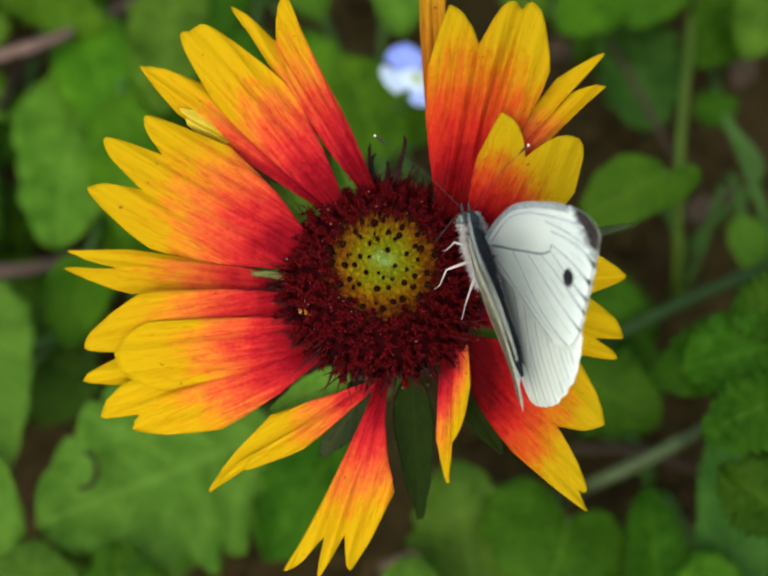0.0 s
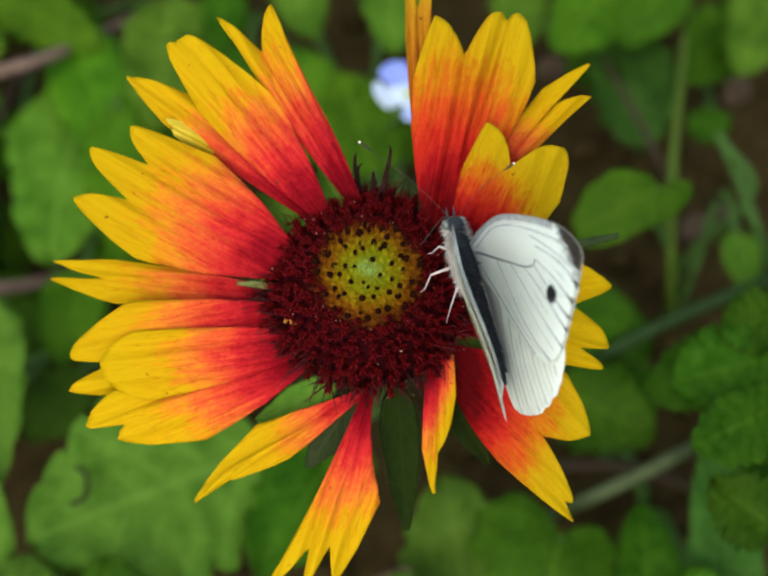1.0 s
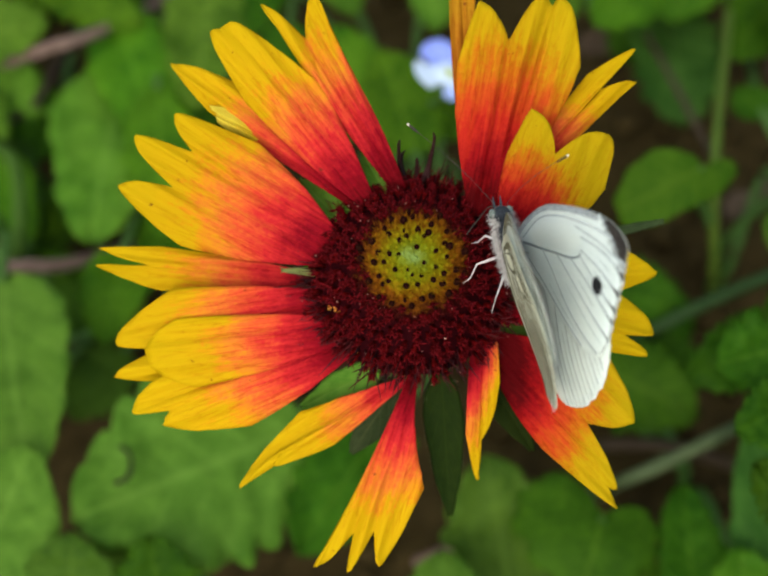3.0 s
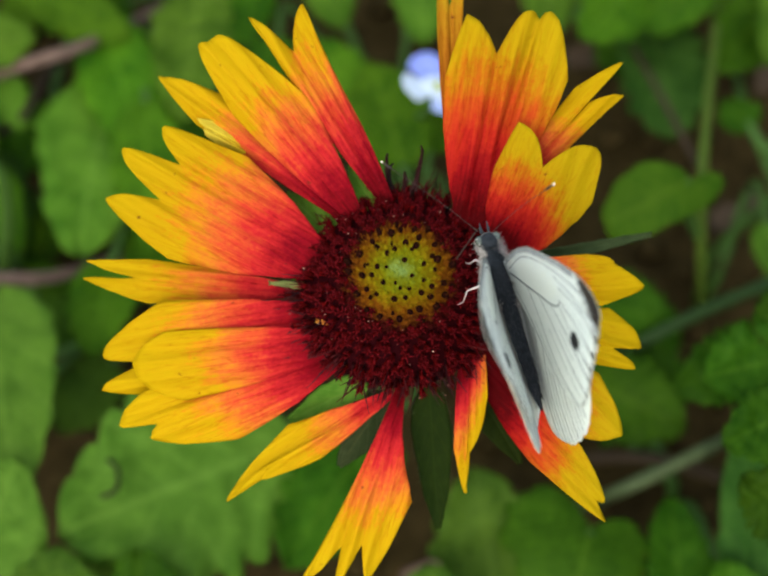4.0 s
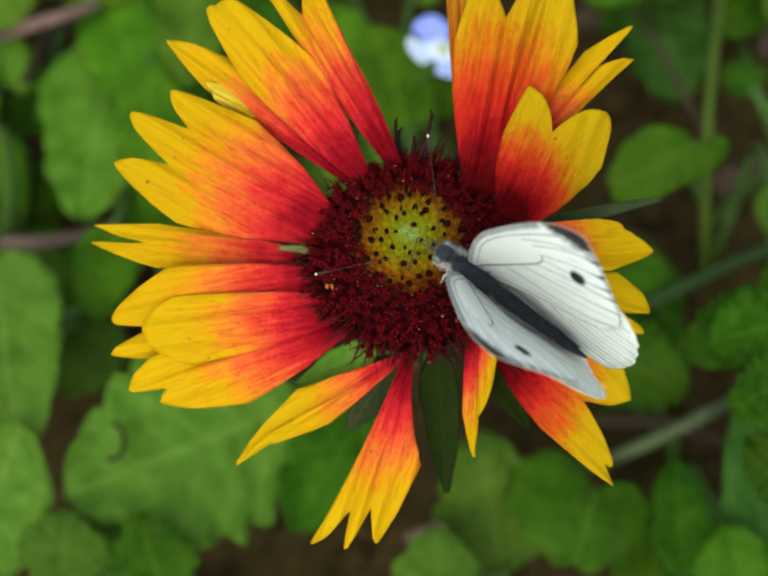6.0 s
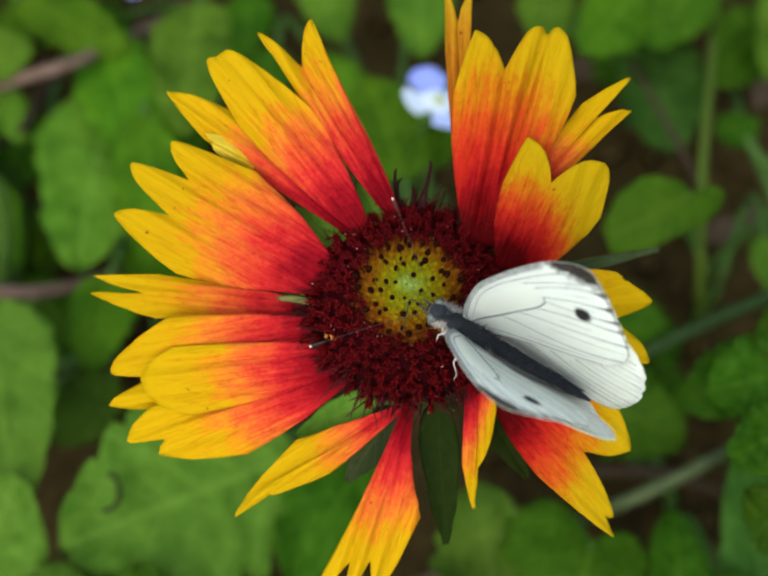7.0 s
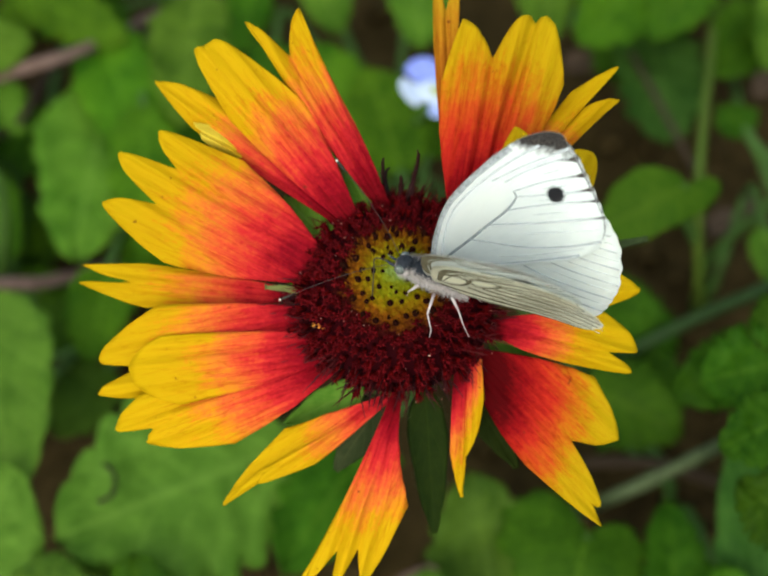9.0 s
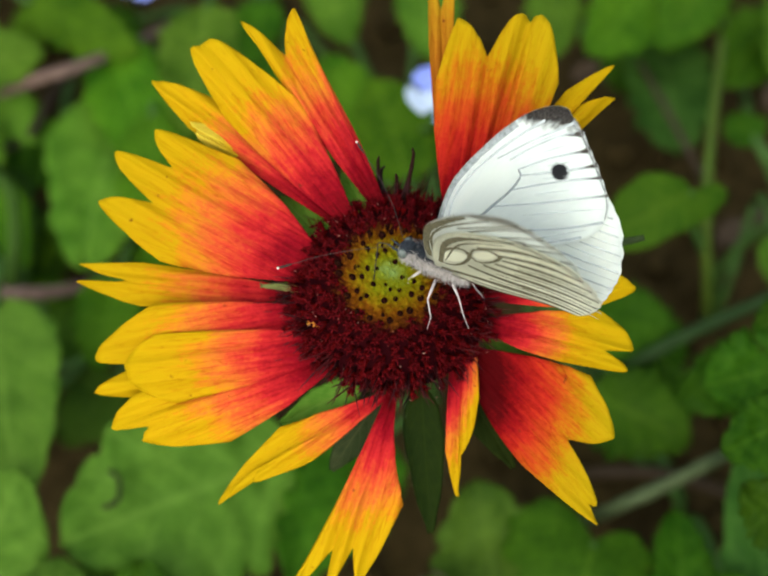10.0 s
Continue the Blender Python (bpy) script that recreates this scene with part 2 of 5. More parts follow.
PETAL = petal_material()
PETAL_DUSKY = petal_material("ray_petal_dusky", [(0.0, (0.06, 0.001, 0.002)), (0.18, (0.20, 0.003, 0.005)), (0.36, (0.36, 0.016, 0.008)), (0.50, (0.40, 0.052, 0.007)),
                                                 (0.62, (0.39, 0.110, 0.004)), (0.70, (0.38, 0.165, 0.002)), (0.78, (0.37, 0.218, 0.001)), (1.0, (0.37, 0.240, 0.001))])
PETAL_CREAM = petal_material("petal_cream_fold", [(0.0, (0.46, 0.27, 0.004)), (0.5, (0.52, 0.35, 0.006)), (1.0, (0.60, 0.44, 0.035))])
PETAL_BROWN = petal_material("ray_petal_brown", [(0.0, (0.1550, 0.0124, 0.0050)), (0.4, (0.2604, 0.0558, 0.0062)), (0.75, (0.3410, 0.1364, 0.0062)), (1.0, (0.3720, 0.2232, 0.0062))])
LEAF_BRIGHT = leaf_material("leaf_light_green", (0.0264, 0.0662, 0.0029), (0.0933, 0.1668, 0.0128), (0.1207, 0.1958, 0.0241))
LEAF_PALE = leaf_material("leaf_pale_green", (0.0372, 0.0838, 0.0058), (0.0973, 0.1735, 0.0181), (0.1239, 0.2050, 0.0276))
LEAF_MID = leaf_material("leaf_mid_green", (0.0184, 0.0564, 0.0012), (0.0707, 0.1463, 0.0049), (0.0973, 0.1849, 0.0099))
LEAF_DARK = leaf_material("leaf_dark_green", (0.0106, 0.0334, 0.0008), (0.0416, 0.0935, 0.0037), (0.0641, 0.1201, 0.0073))
LEAF_SPEEDWELL = leaf_material("leaf_speedwell_green", (0.0200, 0.0580, 0.0017), (0.0560, 0.1130, 0.0050), (0.0800, 0.1400, 0.0094))
LEAF_DEEP = leaf_material("leaf_deep_green", (0.0075, 0.0260, 0.0007), (0.0330, 0.0720, 0.0025), (0.0480, 0.0920, 0.0050))
LEAF_DULL = leaf_material("leaf_dull_green", (0.0200, 0.0450, 0.0030), (0.0620, 0.1080, 0.0090), (0.0760, 0.1240, 0.0138))
LEAF_BLUE = leaf_material("leaf_blue_green", (0.0125, 0.0370, 0.0038), (0.0440, 0.0940, 0.0123), (0.0620, 0.1150, 0.0189))
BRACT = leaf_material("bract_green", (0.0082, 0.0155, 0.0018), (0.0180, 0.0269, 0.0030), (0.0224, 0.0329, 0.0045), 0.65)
BRACT_GREY = leaf_material("bract_grey_green", (0.0242, 0.0360, 0.0112), (0.0528, 0.0660, 0.0252), (0.0770, 0.0900, 0.0350), 0.65)
BRACT_PALE = leaf_material("bract_pale_green", (0.0551, 0.1240, 0.0091), (0.1101, 0.1859, 0.0213), (0.1224, 0.1921, 0.0302), 0.65)
BRACT_TIP = leaf_material("bract_tip_yellow_green", (0.12, 0.13, 0.035), (0.24, 0.25, 0.08), (0.28, 0.29, 0.11), 0.65)
SOIL = mottled("soil", (0.0077, 0.0055, 0.0017), (0.0435, 0.0294, 0.0108), 0.25, rough=0.95, bump=1.0, spec=0.02)
STEM_GREEN = mottled("stem_green", (0.0259, 0.0576, 0.0081), (0.0518, 0.0979, 0.0173), 0.5)
STEM_OLIVE = mottled("stem_olive_green", (0.0330, 0.0540, 0.0040), (0.0640, 0.0920, 0.0085), 0.5)
STEM_BLACK = mottled("blackish_stem_brown", (0.006, 0.004, 0.002), (0.020, 0.013, 0.008), 0.5, rough=0.9)
STEM_DARK = mottled("stem_dark_green", (0.009, 0.022, 0.003), (0.018, 0.036, 0.006), 0.5)
STEM_GREY = mottled("stem_grey_green", (0.0260, 0.0370, 0.0120), (0.0580, 0.0720, 0.0290), 0.5)
TWIG = mottled("dry_twig", (0.0680, 0.0400, 0.0288), (0.1520, 0.1000, 0.0800), 0.4, rough=0.85, bump=0.6)
STEM_BROWN = mottled("brown_stem", (0.0230, 0.0140, 0.0070), (0.0460, 0.0300, 0.0165), 0.5)
DRY = mottled("dry_leaf", (0.0330, 0.0210, 0.0120), (0.0700, 0.0480, 0.0310), 0.4, rough=0.9)
MAROON = mottled("maroon_floret", (0.0220, 0.0007, 0.0010), (0.0774, 0.0016, 0.0020), 0.8, rough=0.9, spec=0.02, islands=True)
CRIMSON_LOBE = mottled("crimson_lobe", (0.034, 0.0010, 0.0018), (0.098, 0.0034, 0.0055), 0.8, rough=0.8, spec=0.03, islands=True)
BRISTLE = mottled("dark_bristle", (0.01, 0.002, 0.003), (0.06, 0.005, 0.006), 0.8, rough=0.6, islands=True)
POLLEN_GLINT = mottled("pollen_and_glint_speck", (0.16, 0.045, 0.035), (0.46, 0.24, 0.18), 1.0, islands=True)
DARK_DOT = mottled("floret_mouth", (0.005, 0.0015, 0.001), (0.018, 0.004, 0.002), 1.0, rough=0.9, spec=0.02)
ORANGE_BIT = mottled("orange_stigma", (0.35, 0.09, 0.008), (0.5, 0.22, 0.03), 1.0, islands=True)
BLUE_PETAL = mottled("speedwell_blue", (0.150, 0.180, 0.54), (0.30, 0.34, 0.70), 0.3, rough=0.6)
THROAT = mottled("speedwell_throat", (0.30, 0.33, 0.10), (0.45, 0.45, 0.18), 1.0)
LILAC_PETAL = mottled("speedwell_lilac", (0.26, 0.30, 0.60), (0.42, 0.46, 0.70), 0.3, rough=0.6)
PALE_PETAL = mottled("speedwell_white", (0.4500, 0.4950, 0.6300), (0.5940, 0.6300, 0.7200), 0.3, rough=0.6)
WHITE_UP = wing_material("wing_upper_white", (0.93, 0.955, 0.925), (0.86, 0.89, 0.87), 1.0, 1.0, 0.4)
WHITE_HIND = wing_material("hindwing_upper_white", (0.93, 0.955, 0.925), (0.85, 0.885, 0.87), 0.0, 0.0, 0.7, inner=0.75)
UNDER_FORE = wing_material("forewing_under", (0.74, 0.73, 0.63), (0.62, 0.61, 0.50), 0.3, 0.75, 0.5, glow=0.8)
UNDER_HIND = wing_material("hindwing_under", (0.84, 0.81, 0.61), (0.66, 0.63, 0.45), 0.0, 0.0, 0.35, cells=True, glow=0.6)
VEIN = mottled("wing_vein_grey", (0.22, 0.23, 0.235), (0.54, 0.56, 0.56), 0.9)
# grey strips between the veins put the wing folds' shade into the colour
FOLD_SHADE = mottled("wing_fold_shade", (0.36, 0.38, 0.37), (0.58, 0.61, 0.59), 0.5, spec=0.02)
COSTA_GREY = mottled("costa_grey_scales", (0.04, 0.04, 0.045), (0.46, 0.48, 0.48), 2.6)
COSTA_DARK = mottled("brown_edge_scales", (0.010, 0.008, 0.008), (0.42, 0.42, 0.41), 3.2)
VEIN_CELL = mottled("wing_cell_vein", (0.11, 0.12, 0.125), (0.30, 0.32, 0.32), 1.2)
BLACK_SCALES = mottled("black_scales", (0.006, 0.006, 0.007), (0.016, 0.015, 0.016), 2.0, rough=0.8)
HOOK = mottled("black_bristle", (0.004, 0.002, 0.002), (0.018, 0.004, 0.004), 0.8, rough=0.6, islands=True)
VEIN_DUST = mottled("dusky_vein_scales", (0.016, 0.014, 0.007), (0.20, 0.18, 0.11), 1.6, rough=0.8)


def body_material():
    m = Mat("body_slate", rough=0.85, spec=0.15)
    obj = m.coords("Object", (1000, 1000, 1000))
    n = m.noise(obj, 1.5, 4.0)
    back = m.mix(n, (0.006, 0.007, 0.010), (0.028, 0.031, 0.038))
    belly = m.mix(n, (0.26, 0.22, 0.2), (0.46, 0.42, 0.38))
    z = m.math("ADD", m.split(obj)[2], m.math("MULTIPLY", m.math("SUBTRACT", n, 0.5), 0.8))
    m.colour(m.mix(remap(m, z, 0.35, 1.1), belly, back)).bump(n, 0.4, 0.0002)
    return m.m


BODY = body_material()
FUR_DARK = mottled("slate_hair", (0.004, 0.005, 0.007), (0.046, 0.051, 0.062), 1.0, rough=0.8, islands=True)
FUR_PALE = mottled("pale_hair", (0.22, 0.19, 0.18), (0.44, 0.40, 0.38), 1.0, rough=0.8, islands=True)
EYE = mottled("eye", (0.035, 0.042, 0.036), (0.10, 0.115, 0.10), 2.0, rough=0.25, spec=0.6)
ANTENNA = mottled("antenna_banded", (0.014, 0.010, 0.009), (0.085, 0.062, 0.055), 1.6, rough=0.8)
CLUB_PALE = mottled("antenna_tip", (0.6, 0.45, 0.35), (0.75, 0.65, 0.55), 2.0)
LEG = mottled("leg_pale", (0.38, 0.31, 0.30), (0.62, 0.54, 0.53), 1.0, rough=0.6)
PROBOSCIS = mottled("proboscis", (0.015, 0.012, 0.01), (0.05, 0.04, 0.03), 1.0)


# ---- builders ----
def mesh_of(name, verts, faces, mats, uvs=None, slots=None, smooth=True):
    me = bpy.data.meshes.new(name)
    me.from_pydata([tuple(v) for v in verts], [], faces)
    for m in mats:
        me.materials.append(m)
    if uvs is not None:
        layer = me.uv_layers.new(name="UVMap")
        for loop in me.loops:
            layer.data[loop.index].uv = uvs[loop.vertex_index]
    for i, p in enumerate(me.polygons):
        p.use_smooth = smooth
        if slots is not None:
            p.material_index = slots[i]
    me.update()
    return me


def part(name, data, parent, label="", m=None):
    ob = new(name, data)
    ob.parent = parent
    if m is not None:
        ob.matrix_basis = m
    return tagged(ob, label)


def slab(name, top, nu, nv, uvs, mat, thick, under=None):
    """A closed thin sheet from a grid of (nu + 1) x (nv + 1) upper points; thick is its thickness."""
    n = len(top)
    pts = [Vector(p) for p in top]
    normals = []
    for i in range(nu + 1):
        for j in range(nv + 1):
            a = pts[min(i + 1, nu) * (nv + 1) + j] - pts[max(i - 1, 0) * (nv + 1) + j]
            b = pts[i * (nv + 1) + min(j + 1, nv)] - pts[i * (nv + 1) + max(j - 1, 0)]
            c = a.cross(b)
            normals.append(c.normalized() if c.length > 1e-14 else Vector((0, 0, 1)))
    verts = pts + [p - k * thick for p, k in zip(pts, normals)]
    faces, slots = [], []
    idx = lambda i, j: i * (nv + 1) + j
    for i in range(nu):
        for j in range(nv):
            q = (idx(i, j), idx(i + 1, j), idx(i + 1, j + 1), idx(i, j + 1))
            faces += [q, tuple(n + k for k in reversed(q))]
            slots += [0, 1 if under else 0]
    rim = [idx(i, 0) for i in range(nu)] + [idx(nu, j) for j in range(nv)] + [idx(i, nv) for i in range(nu, 0, -1)] + [idx(0, j) for j in range(nv, 0, -1)]
    for a, b in zip(rim, rim[1:] + rim[:1]):
        faces.append((b, a, n + a, n + b))
        slots.append(0)
    return mesh_of(name, verts, faces, [mat, under] if under else [mat], list(uvs) * 2, slots)


def tube_data(points, radii, sides=8, close=True):
    """Vertices and faces of a tube round a line of points."""
    pts = [Vector(p) for p in points]
    verts, faces = [], []
    ref = Vector((0.31, 0.52, 0.79))
    for i, p in enumerate(pts):
        d = (pts[min(i + 1, len(pts) - 1)] - pts[max(i - 1, 0)]).normalized()
        s = d.cross(ref).normalized()
        w = d.cross(s)
        for k in range(sides):
            a = 2 * math.pi * k / sides
            verts.append(p + (s * math.cos(a) + w * math.sin(a)) * radii[i])
    for i in range(len(pts) - 1):
        for k in range(sides):
            k2 = (k + 1) % sides
            faces.append((i * sides + k, i * sides + k2, (i + 1) * sides + k2, (i + 1) * sides + k))
    if close:
        faces += [tuple(reversed(range(sides))), tuple(range((len(pts) - 1) * sides, len(pts) * sides))]
    return verts, faces


def bend(points, steps=12):
    """A smooth line through the points (Catmull-Rom)."""
    p = [Vector(q) for q in points]
    p = [p[0] * 2 - p[1]] + p + [p[-1] * 2 - p[-2]]
    out = []
    for i in range(1, len(p) - 2):
        for k in range(steps):
            t = k / steps
            a, b, c, d = p[i - 1], p[i], p[i + 1], p[i + 2]
            out.append(0.5 * (2 * b + (c - a) * t + (2 * a - 5 * b + 4 * c - d) * t * t + (3 * b - a - 3 * c + d) * t ** 3))
    return out + [p[-2]]


def tube(name, points, r0, r1, mat, sides=8, steps=10, knobby=0.0):
    line = bend(points, steps)
    n = len(line) - 1
    radii = [(r0 + (r1 - r0) * i / n) * (1 + knobby * noise.noise(p * 300)) for i, p in enumerate(line)]
    v, f = tube_data(line, radii, sides)
    return mesh_of(name, v, f, [mat])


def join(pieces):
    verts, faces = [], []
    for v, f in pieces:
        o = len(verts)
        verts += v
        faces += [tuple(o + k for k in q) for q in f]
    return verts, faces


def blob(centre, radii, turn=None, rings=8, sides=12):
    """A closed egg shape."""
    turn = turn or Matrix.Identity(3)
    verts, faces = [], []
    for i in range(rings + 1):
        a = math.pi * i / rings
        for k in range(sides):
            b = 2 * math.pi * k / sides
            p = Vector((math.cos(a) * radii[0], math.sin(a) * math.cos(b) * radii[1], math.sin(a) * math.sin(b) * radii[2]))
            verts.append(Vector(centre) + turn @ p)
    for i in range(rings):
        for k in range(sides):
            k2 = (k + 1) % sides
            faces.append((i * sides + k, (i + 1) * sides + k, (i + 1) * sides + k2, i * sides + k2))
    return verts, faces


def spike(base, tip, r, sides=3):
    """A thin cone."""
    b, t = Vector(base), Vector(tip)
    d = (t - b).normalized()
    s = d.orthogonal().normalized()
    w = d.cross(s)
    verts = [b + (s * math.cos(2 * math.pi * k / sides) + w * math.sin(2 * math.pi * k / sides)) * r for k in range(sides)] + [t]
    return verts, [(k, (k + 1) % sides, sides) for k in range(sides)]


# ---- ground ----
def build_ground():
    n = 150
    ax = [math.copysign(abs(i) ** 1.0 * 0.004 + max(0, abs(i) - 50) ** 4.2 * 4e-5, i) for i in range(-n // 2, n // 2 + 1)]
    ax = [x if abs(k - n // 2) < n // 2 else math.copysign(900, x) for k, x in enumerate(ax)]
    verts, faces = [], []
    for x in ax:
        for y in ax:
            near = max(0.0, 1 - math.hypot(x, y) / 0.6)
            h = near * (0.006 * noise.noise(Vector((x, y, 0)) * 35) + 0.003 * noise.noise(Vector((x, y, 4)) * 120))
            verts.append((x, y, h - 0.004))
    for i in range(n):
        for j in range(n):
            faces.append((i * (n + 1) + j, (i + 1) * (n + 1) + j, (i + 1) * (n + 1) + j + 1, i * (n + 1) + j + 1))
    ob = new("ground", mesh_of("ground", verts, faces, [SOIL]))
    tagged(ob, "dark brown crumbly garden soil between the weeds", "ground", kind="structure")


def build_clods():
    rng = random.Random(5)
    pieces = []
    for _ in range(420):
        x, y, r = rng.uniform(-0.14, 0.16), rng.uniform(-0.08, 0.2), rng.uniform(0.0012, 0.0045)
        turn = Euler((rng.random() * 6, rng.random() * 6, rng.random() * 6)).to_matrix()
        v, f = blob((x, y, r * 0.2), (r, r * rng.uniform(0.6, 1), r * rng.uniform(0.5, 0.9)), turn, 5, 7)
        pieces.append(([p + Vector((noise.noise(p * 700), noise.noise(p * 700 + Vector((9, 0, 0))), 0)) * r * 0.35 for p in v], f))
    v, f = join(pieces)
    tagged(new("soil_crumbs", mesh_of("soil_crumbs", v, f, [SOIL])), "loose dark brown crumbs lying on the soil", "soil", kind="stuff")


# ---- leaves and weeds ----
# how far a lobed leaf reaches at each angle from its tip
LOBES = {
    "heart": ((-180, -100, -66, -58, -49, -37, -26, -14, -5, 4, 12, 18, 28, 39, 59, 92, 132, 152, 168, 177, 180),
              (0.03, 0.05, 0.27, 0.43, 0.56, 0.68, 0.81, 0.92, 1.0, 1.03, 1.01, 0.93, 0.71, 0.53, 0.40, 0.35, 0.40, 0.49, 0.46, 0.30, 0.03)),
    "kidney": ((-180, -150, -132, -115, -95, -75, -45, -20, 0, 20, 45, 75, 95, 115, 130, 150, 180),
               (0.04, 0.16, 0.72, 0.96, 1.12, 1.15, 1.08, 1.02, 1.0, 0.98, 0.94, 0.86, 0.82, 0.72, 0.5, 0.12, 0.04)),
}


def leaf_data(base, tip, width, mat, teeth=6, tooth=0.16, fold=0.12, droop=0.10, round_=0.75, seed=0, up=(0, -0.42, 0.9), thick=0.00035, crinkle=2.0, full=0.6, heart=""):
    """A toothed leaf blade from its base to its tip, in metres; width is its half width. heart: the kind of lobed outline, with lobes behind the base."""
    b, t = Vector(base), Vector(tip)
    d = t - b
    length = d.length
    d.normalize()
    side = Vector(up).cross(d).normalized()
    nrm = d.cross(side)
    if heart:
        nu, nv, top, uvs = 10, 72, [], []
        for i in range(nu + 1):
            for j in range(nv + 1):
                a = math.pi * (2 * j / nv - 1)
                reach = length * np.interp(math.degrees(a), *LOBES[heart])
                reach *= (0.03 + 0.97 * i / nu) * (1 + (0.13 * abs(math.sin(a * 6.5)) ** 0.7 - 0.06 if heart == "kidney" else 0.02 * math.sin(j * 1.7)))
                x, y = reach * math.cos(a), reach * math.sin(a)
                z = -0.16 * reach * reach / width + 0.10 * abs(y) + width * 0.10 * noise.noise(Vector((x, y, 0)) * 140)
                top.append(b + d * x + side * y + nrm * z)
                uvs.append((max(x, 0) / length, y / width))
        return slab("leaf", top, nu, nv, uvs, mat, thick)
    nu, nv = 56, 10
    top, uvs = [], []
    for i in range(nu + 1):
        u = i / nu
        prof = max(math.sin(math.pi * u ** round_), 0.0) ** full
        ph = u * teeth
        saw = abs(math.sin(math.pi * ph)) ** 0.7
        edge = prof * (1 - tooth + tooth * saw * 1.2)
        for j in range(nv + 1):
            v = -1 + 2 * j / nv
            uneven = 1 + 0.17 * noise.noise(Vector((u * 3.1, math.copysign(4.3, v), seed * 2.9 + base[0] * 900))) + 0.07 * noise.noise(Vector((u * 9.0, math.copysign(7.7, v), seed * 1.9)))
            w = edge if abs(v) == 1 else prof * (1 - tooth * 0.5) if abs(v) < 0.75 else prof * (1 - tooth * 0.5) + (edge - prof * (1 - tooth * 0.5)) * 0.5
            p = b + d * (u * length) + side * (v * w * uneven * width)
            z = fold * width * abs(v) * prof - droop * length * (u - 0.35) ** 2
            z += width * 0.018 * crinkle * math.cos((u * 6 - abs(v) * 1.7) * 2 * math.pi) * prof * (0.3 + abs(v))
            z += width * 0.18 * noise.noise(Vector((u * 2.2, v * 1.2, seed * 3.7))) + width * 0.05 * crinkle * noise.noise(Vector((u * 9, v * 4, seed * 1.3)))
            top.append(p + nrm * z)
            uvs.append((u, v))
    return slab("leaf", top, nu, nv, uvs, mat, thick)


def weed(label, root, leaves, group="", name="broadleaf_weed", stalk=STEM_GREEN):
    """A low weed: leaves, each with its own stalk down to the root."""
    thing = new(name)
    thing.location = root
    tagged(thing, label, "weed", group)
    r = Vector(root)
    for k, (base, tip, width, mat, *more) in enumerate(leaves):
        opts = more[0] if more else {}
        b, t = Vector(base), Vector(tip)
        blade = part("leaf", leaf_data(b - r, t - r, width, mat, seed=k + len(label), **opts), thing)
        away = (b - t).normalized()
        mid = b + (Vector((0.002, 0.003, -0.014)) if opts.get("heart") else away * 0.012 + Vector((0, 0, -0.006)))
        low = Vector((r.x * 0.75 + b.x * 0.25, r.y * 0.75 + b.y * 0.25, max(0.004, b.z * 0.35)))
        part("stalk", tube("stalk", [p - r for p in (r + Vector((0, 0, -0.003)), low, mid, b + (t - b) * 0.04)], 0.0011, 0.0008, stalk, 6, 6), thing)
    return thing


weed("light green broad-leaved weed with rounded crenate leaves", (-0.0519, 0.0931, -0.0020), [
    ((-0.0587, 0.0992, 0.0280), (-0.0620, 0.0560, 0.0300), 0.0118, LEAF_BRIGHT, {"round_": 0.8, "full": 0.5, "tooth": 0.10, "teeth": 7}),
    ((-0.0620, 0.1114, 0.0300), (-0.0479, 0.0711, 0.0360), 0.0085, LEAF_MID, {"teeth": 7}),
    ((-0.0501, 0.0880, 0.0360), (-0.0460, 0.0520, 0.0400), 0.0067, LEAF_MID, {"teeth": 7}),
    ((-0.0411, 0.1159, 0.0340), (-0.0413, 0.0809, 0.0400), 0.0085, LEAF_BRIGHT, {"full": 0.5}),
    ((-0.0549, 0.0363, 0.0220), (-0.0646, 0.0229, 0.0200), 0.0062, LEAF_DULL),
    ((-0.0552, 0.0539, 0.0300), (-0.0573, 0.0344, 0.0300), 0.0067, LEAF_MID),
    ((-0.0446, 0.0721, 0.0200), (-0.0522, 0.0532, 0.0200), 0.0071, LEAF_MID),
], "weeds")
weed("yellowish green weed with oval toothed leaves", (-0.0949, 0.0931, -0.0020), [
    ((-0.0956, 0.0986, 0.0360), (-0.0729, 0.0993, 0.0400), 0.0076, LEAF_BRIGHT),
    ((-0.0857, 0.0863, 0.0160), (-0.0783, 0.0584, 0.0160), 0.0073, LEAF_BLUE),
    ((-0.0935, 0.0986, 0.0120), (-0.0731, 0.0886, 0.0120), 0.0059, LEAF_DARK),
    ((-0.0792, 0.1172, 0.0340), (-0.0551, 0.1022, 0.0360), 0.0067, LEAF_MID),
    ((-0.0841, 0.0979, 0.0300), (-0.0761, 0.0855, 0.0280), 0.0045, LEAF_BRIGHT),
    ((-0.0891, 0.0895, 0.0300), (-0.0809, 0.0791, 0.0300), 0.0045, LEAF_BRIGHT),
    ((-0.0840, 0.0804, 0.0220), (-0.0758, 0.0600, 0.0220), 0.0049, LEAF_MID),
    ((-0.0727, 0.0535, 0.0150), (-0.0624, 0.0429, 0.0120), 0.0054, LEAF_DARK),
], "weeds")
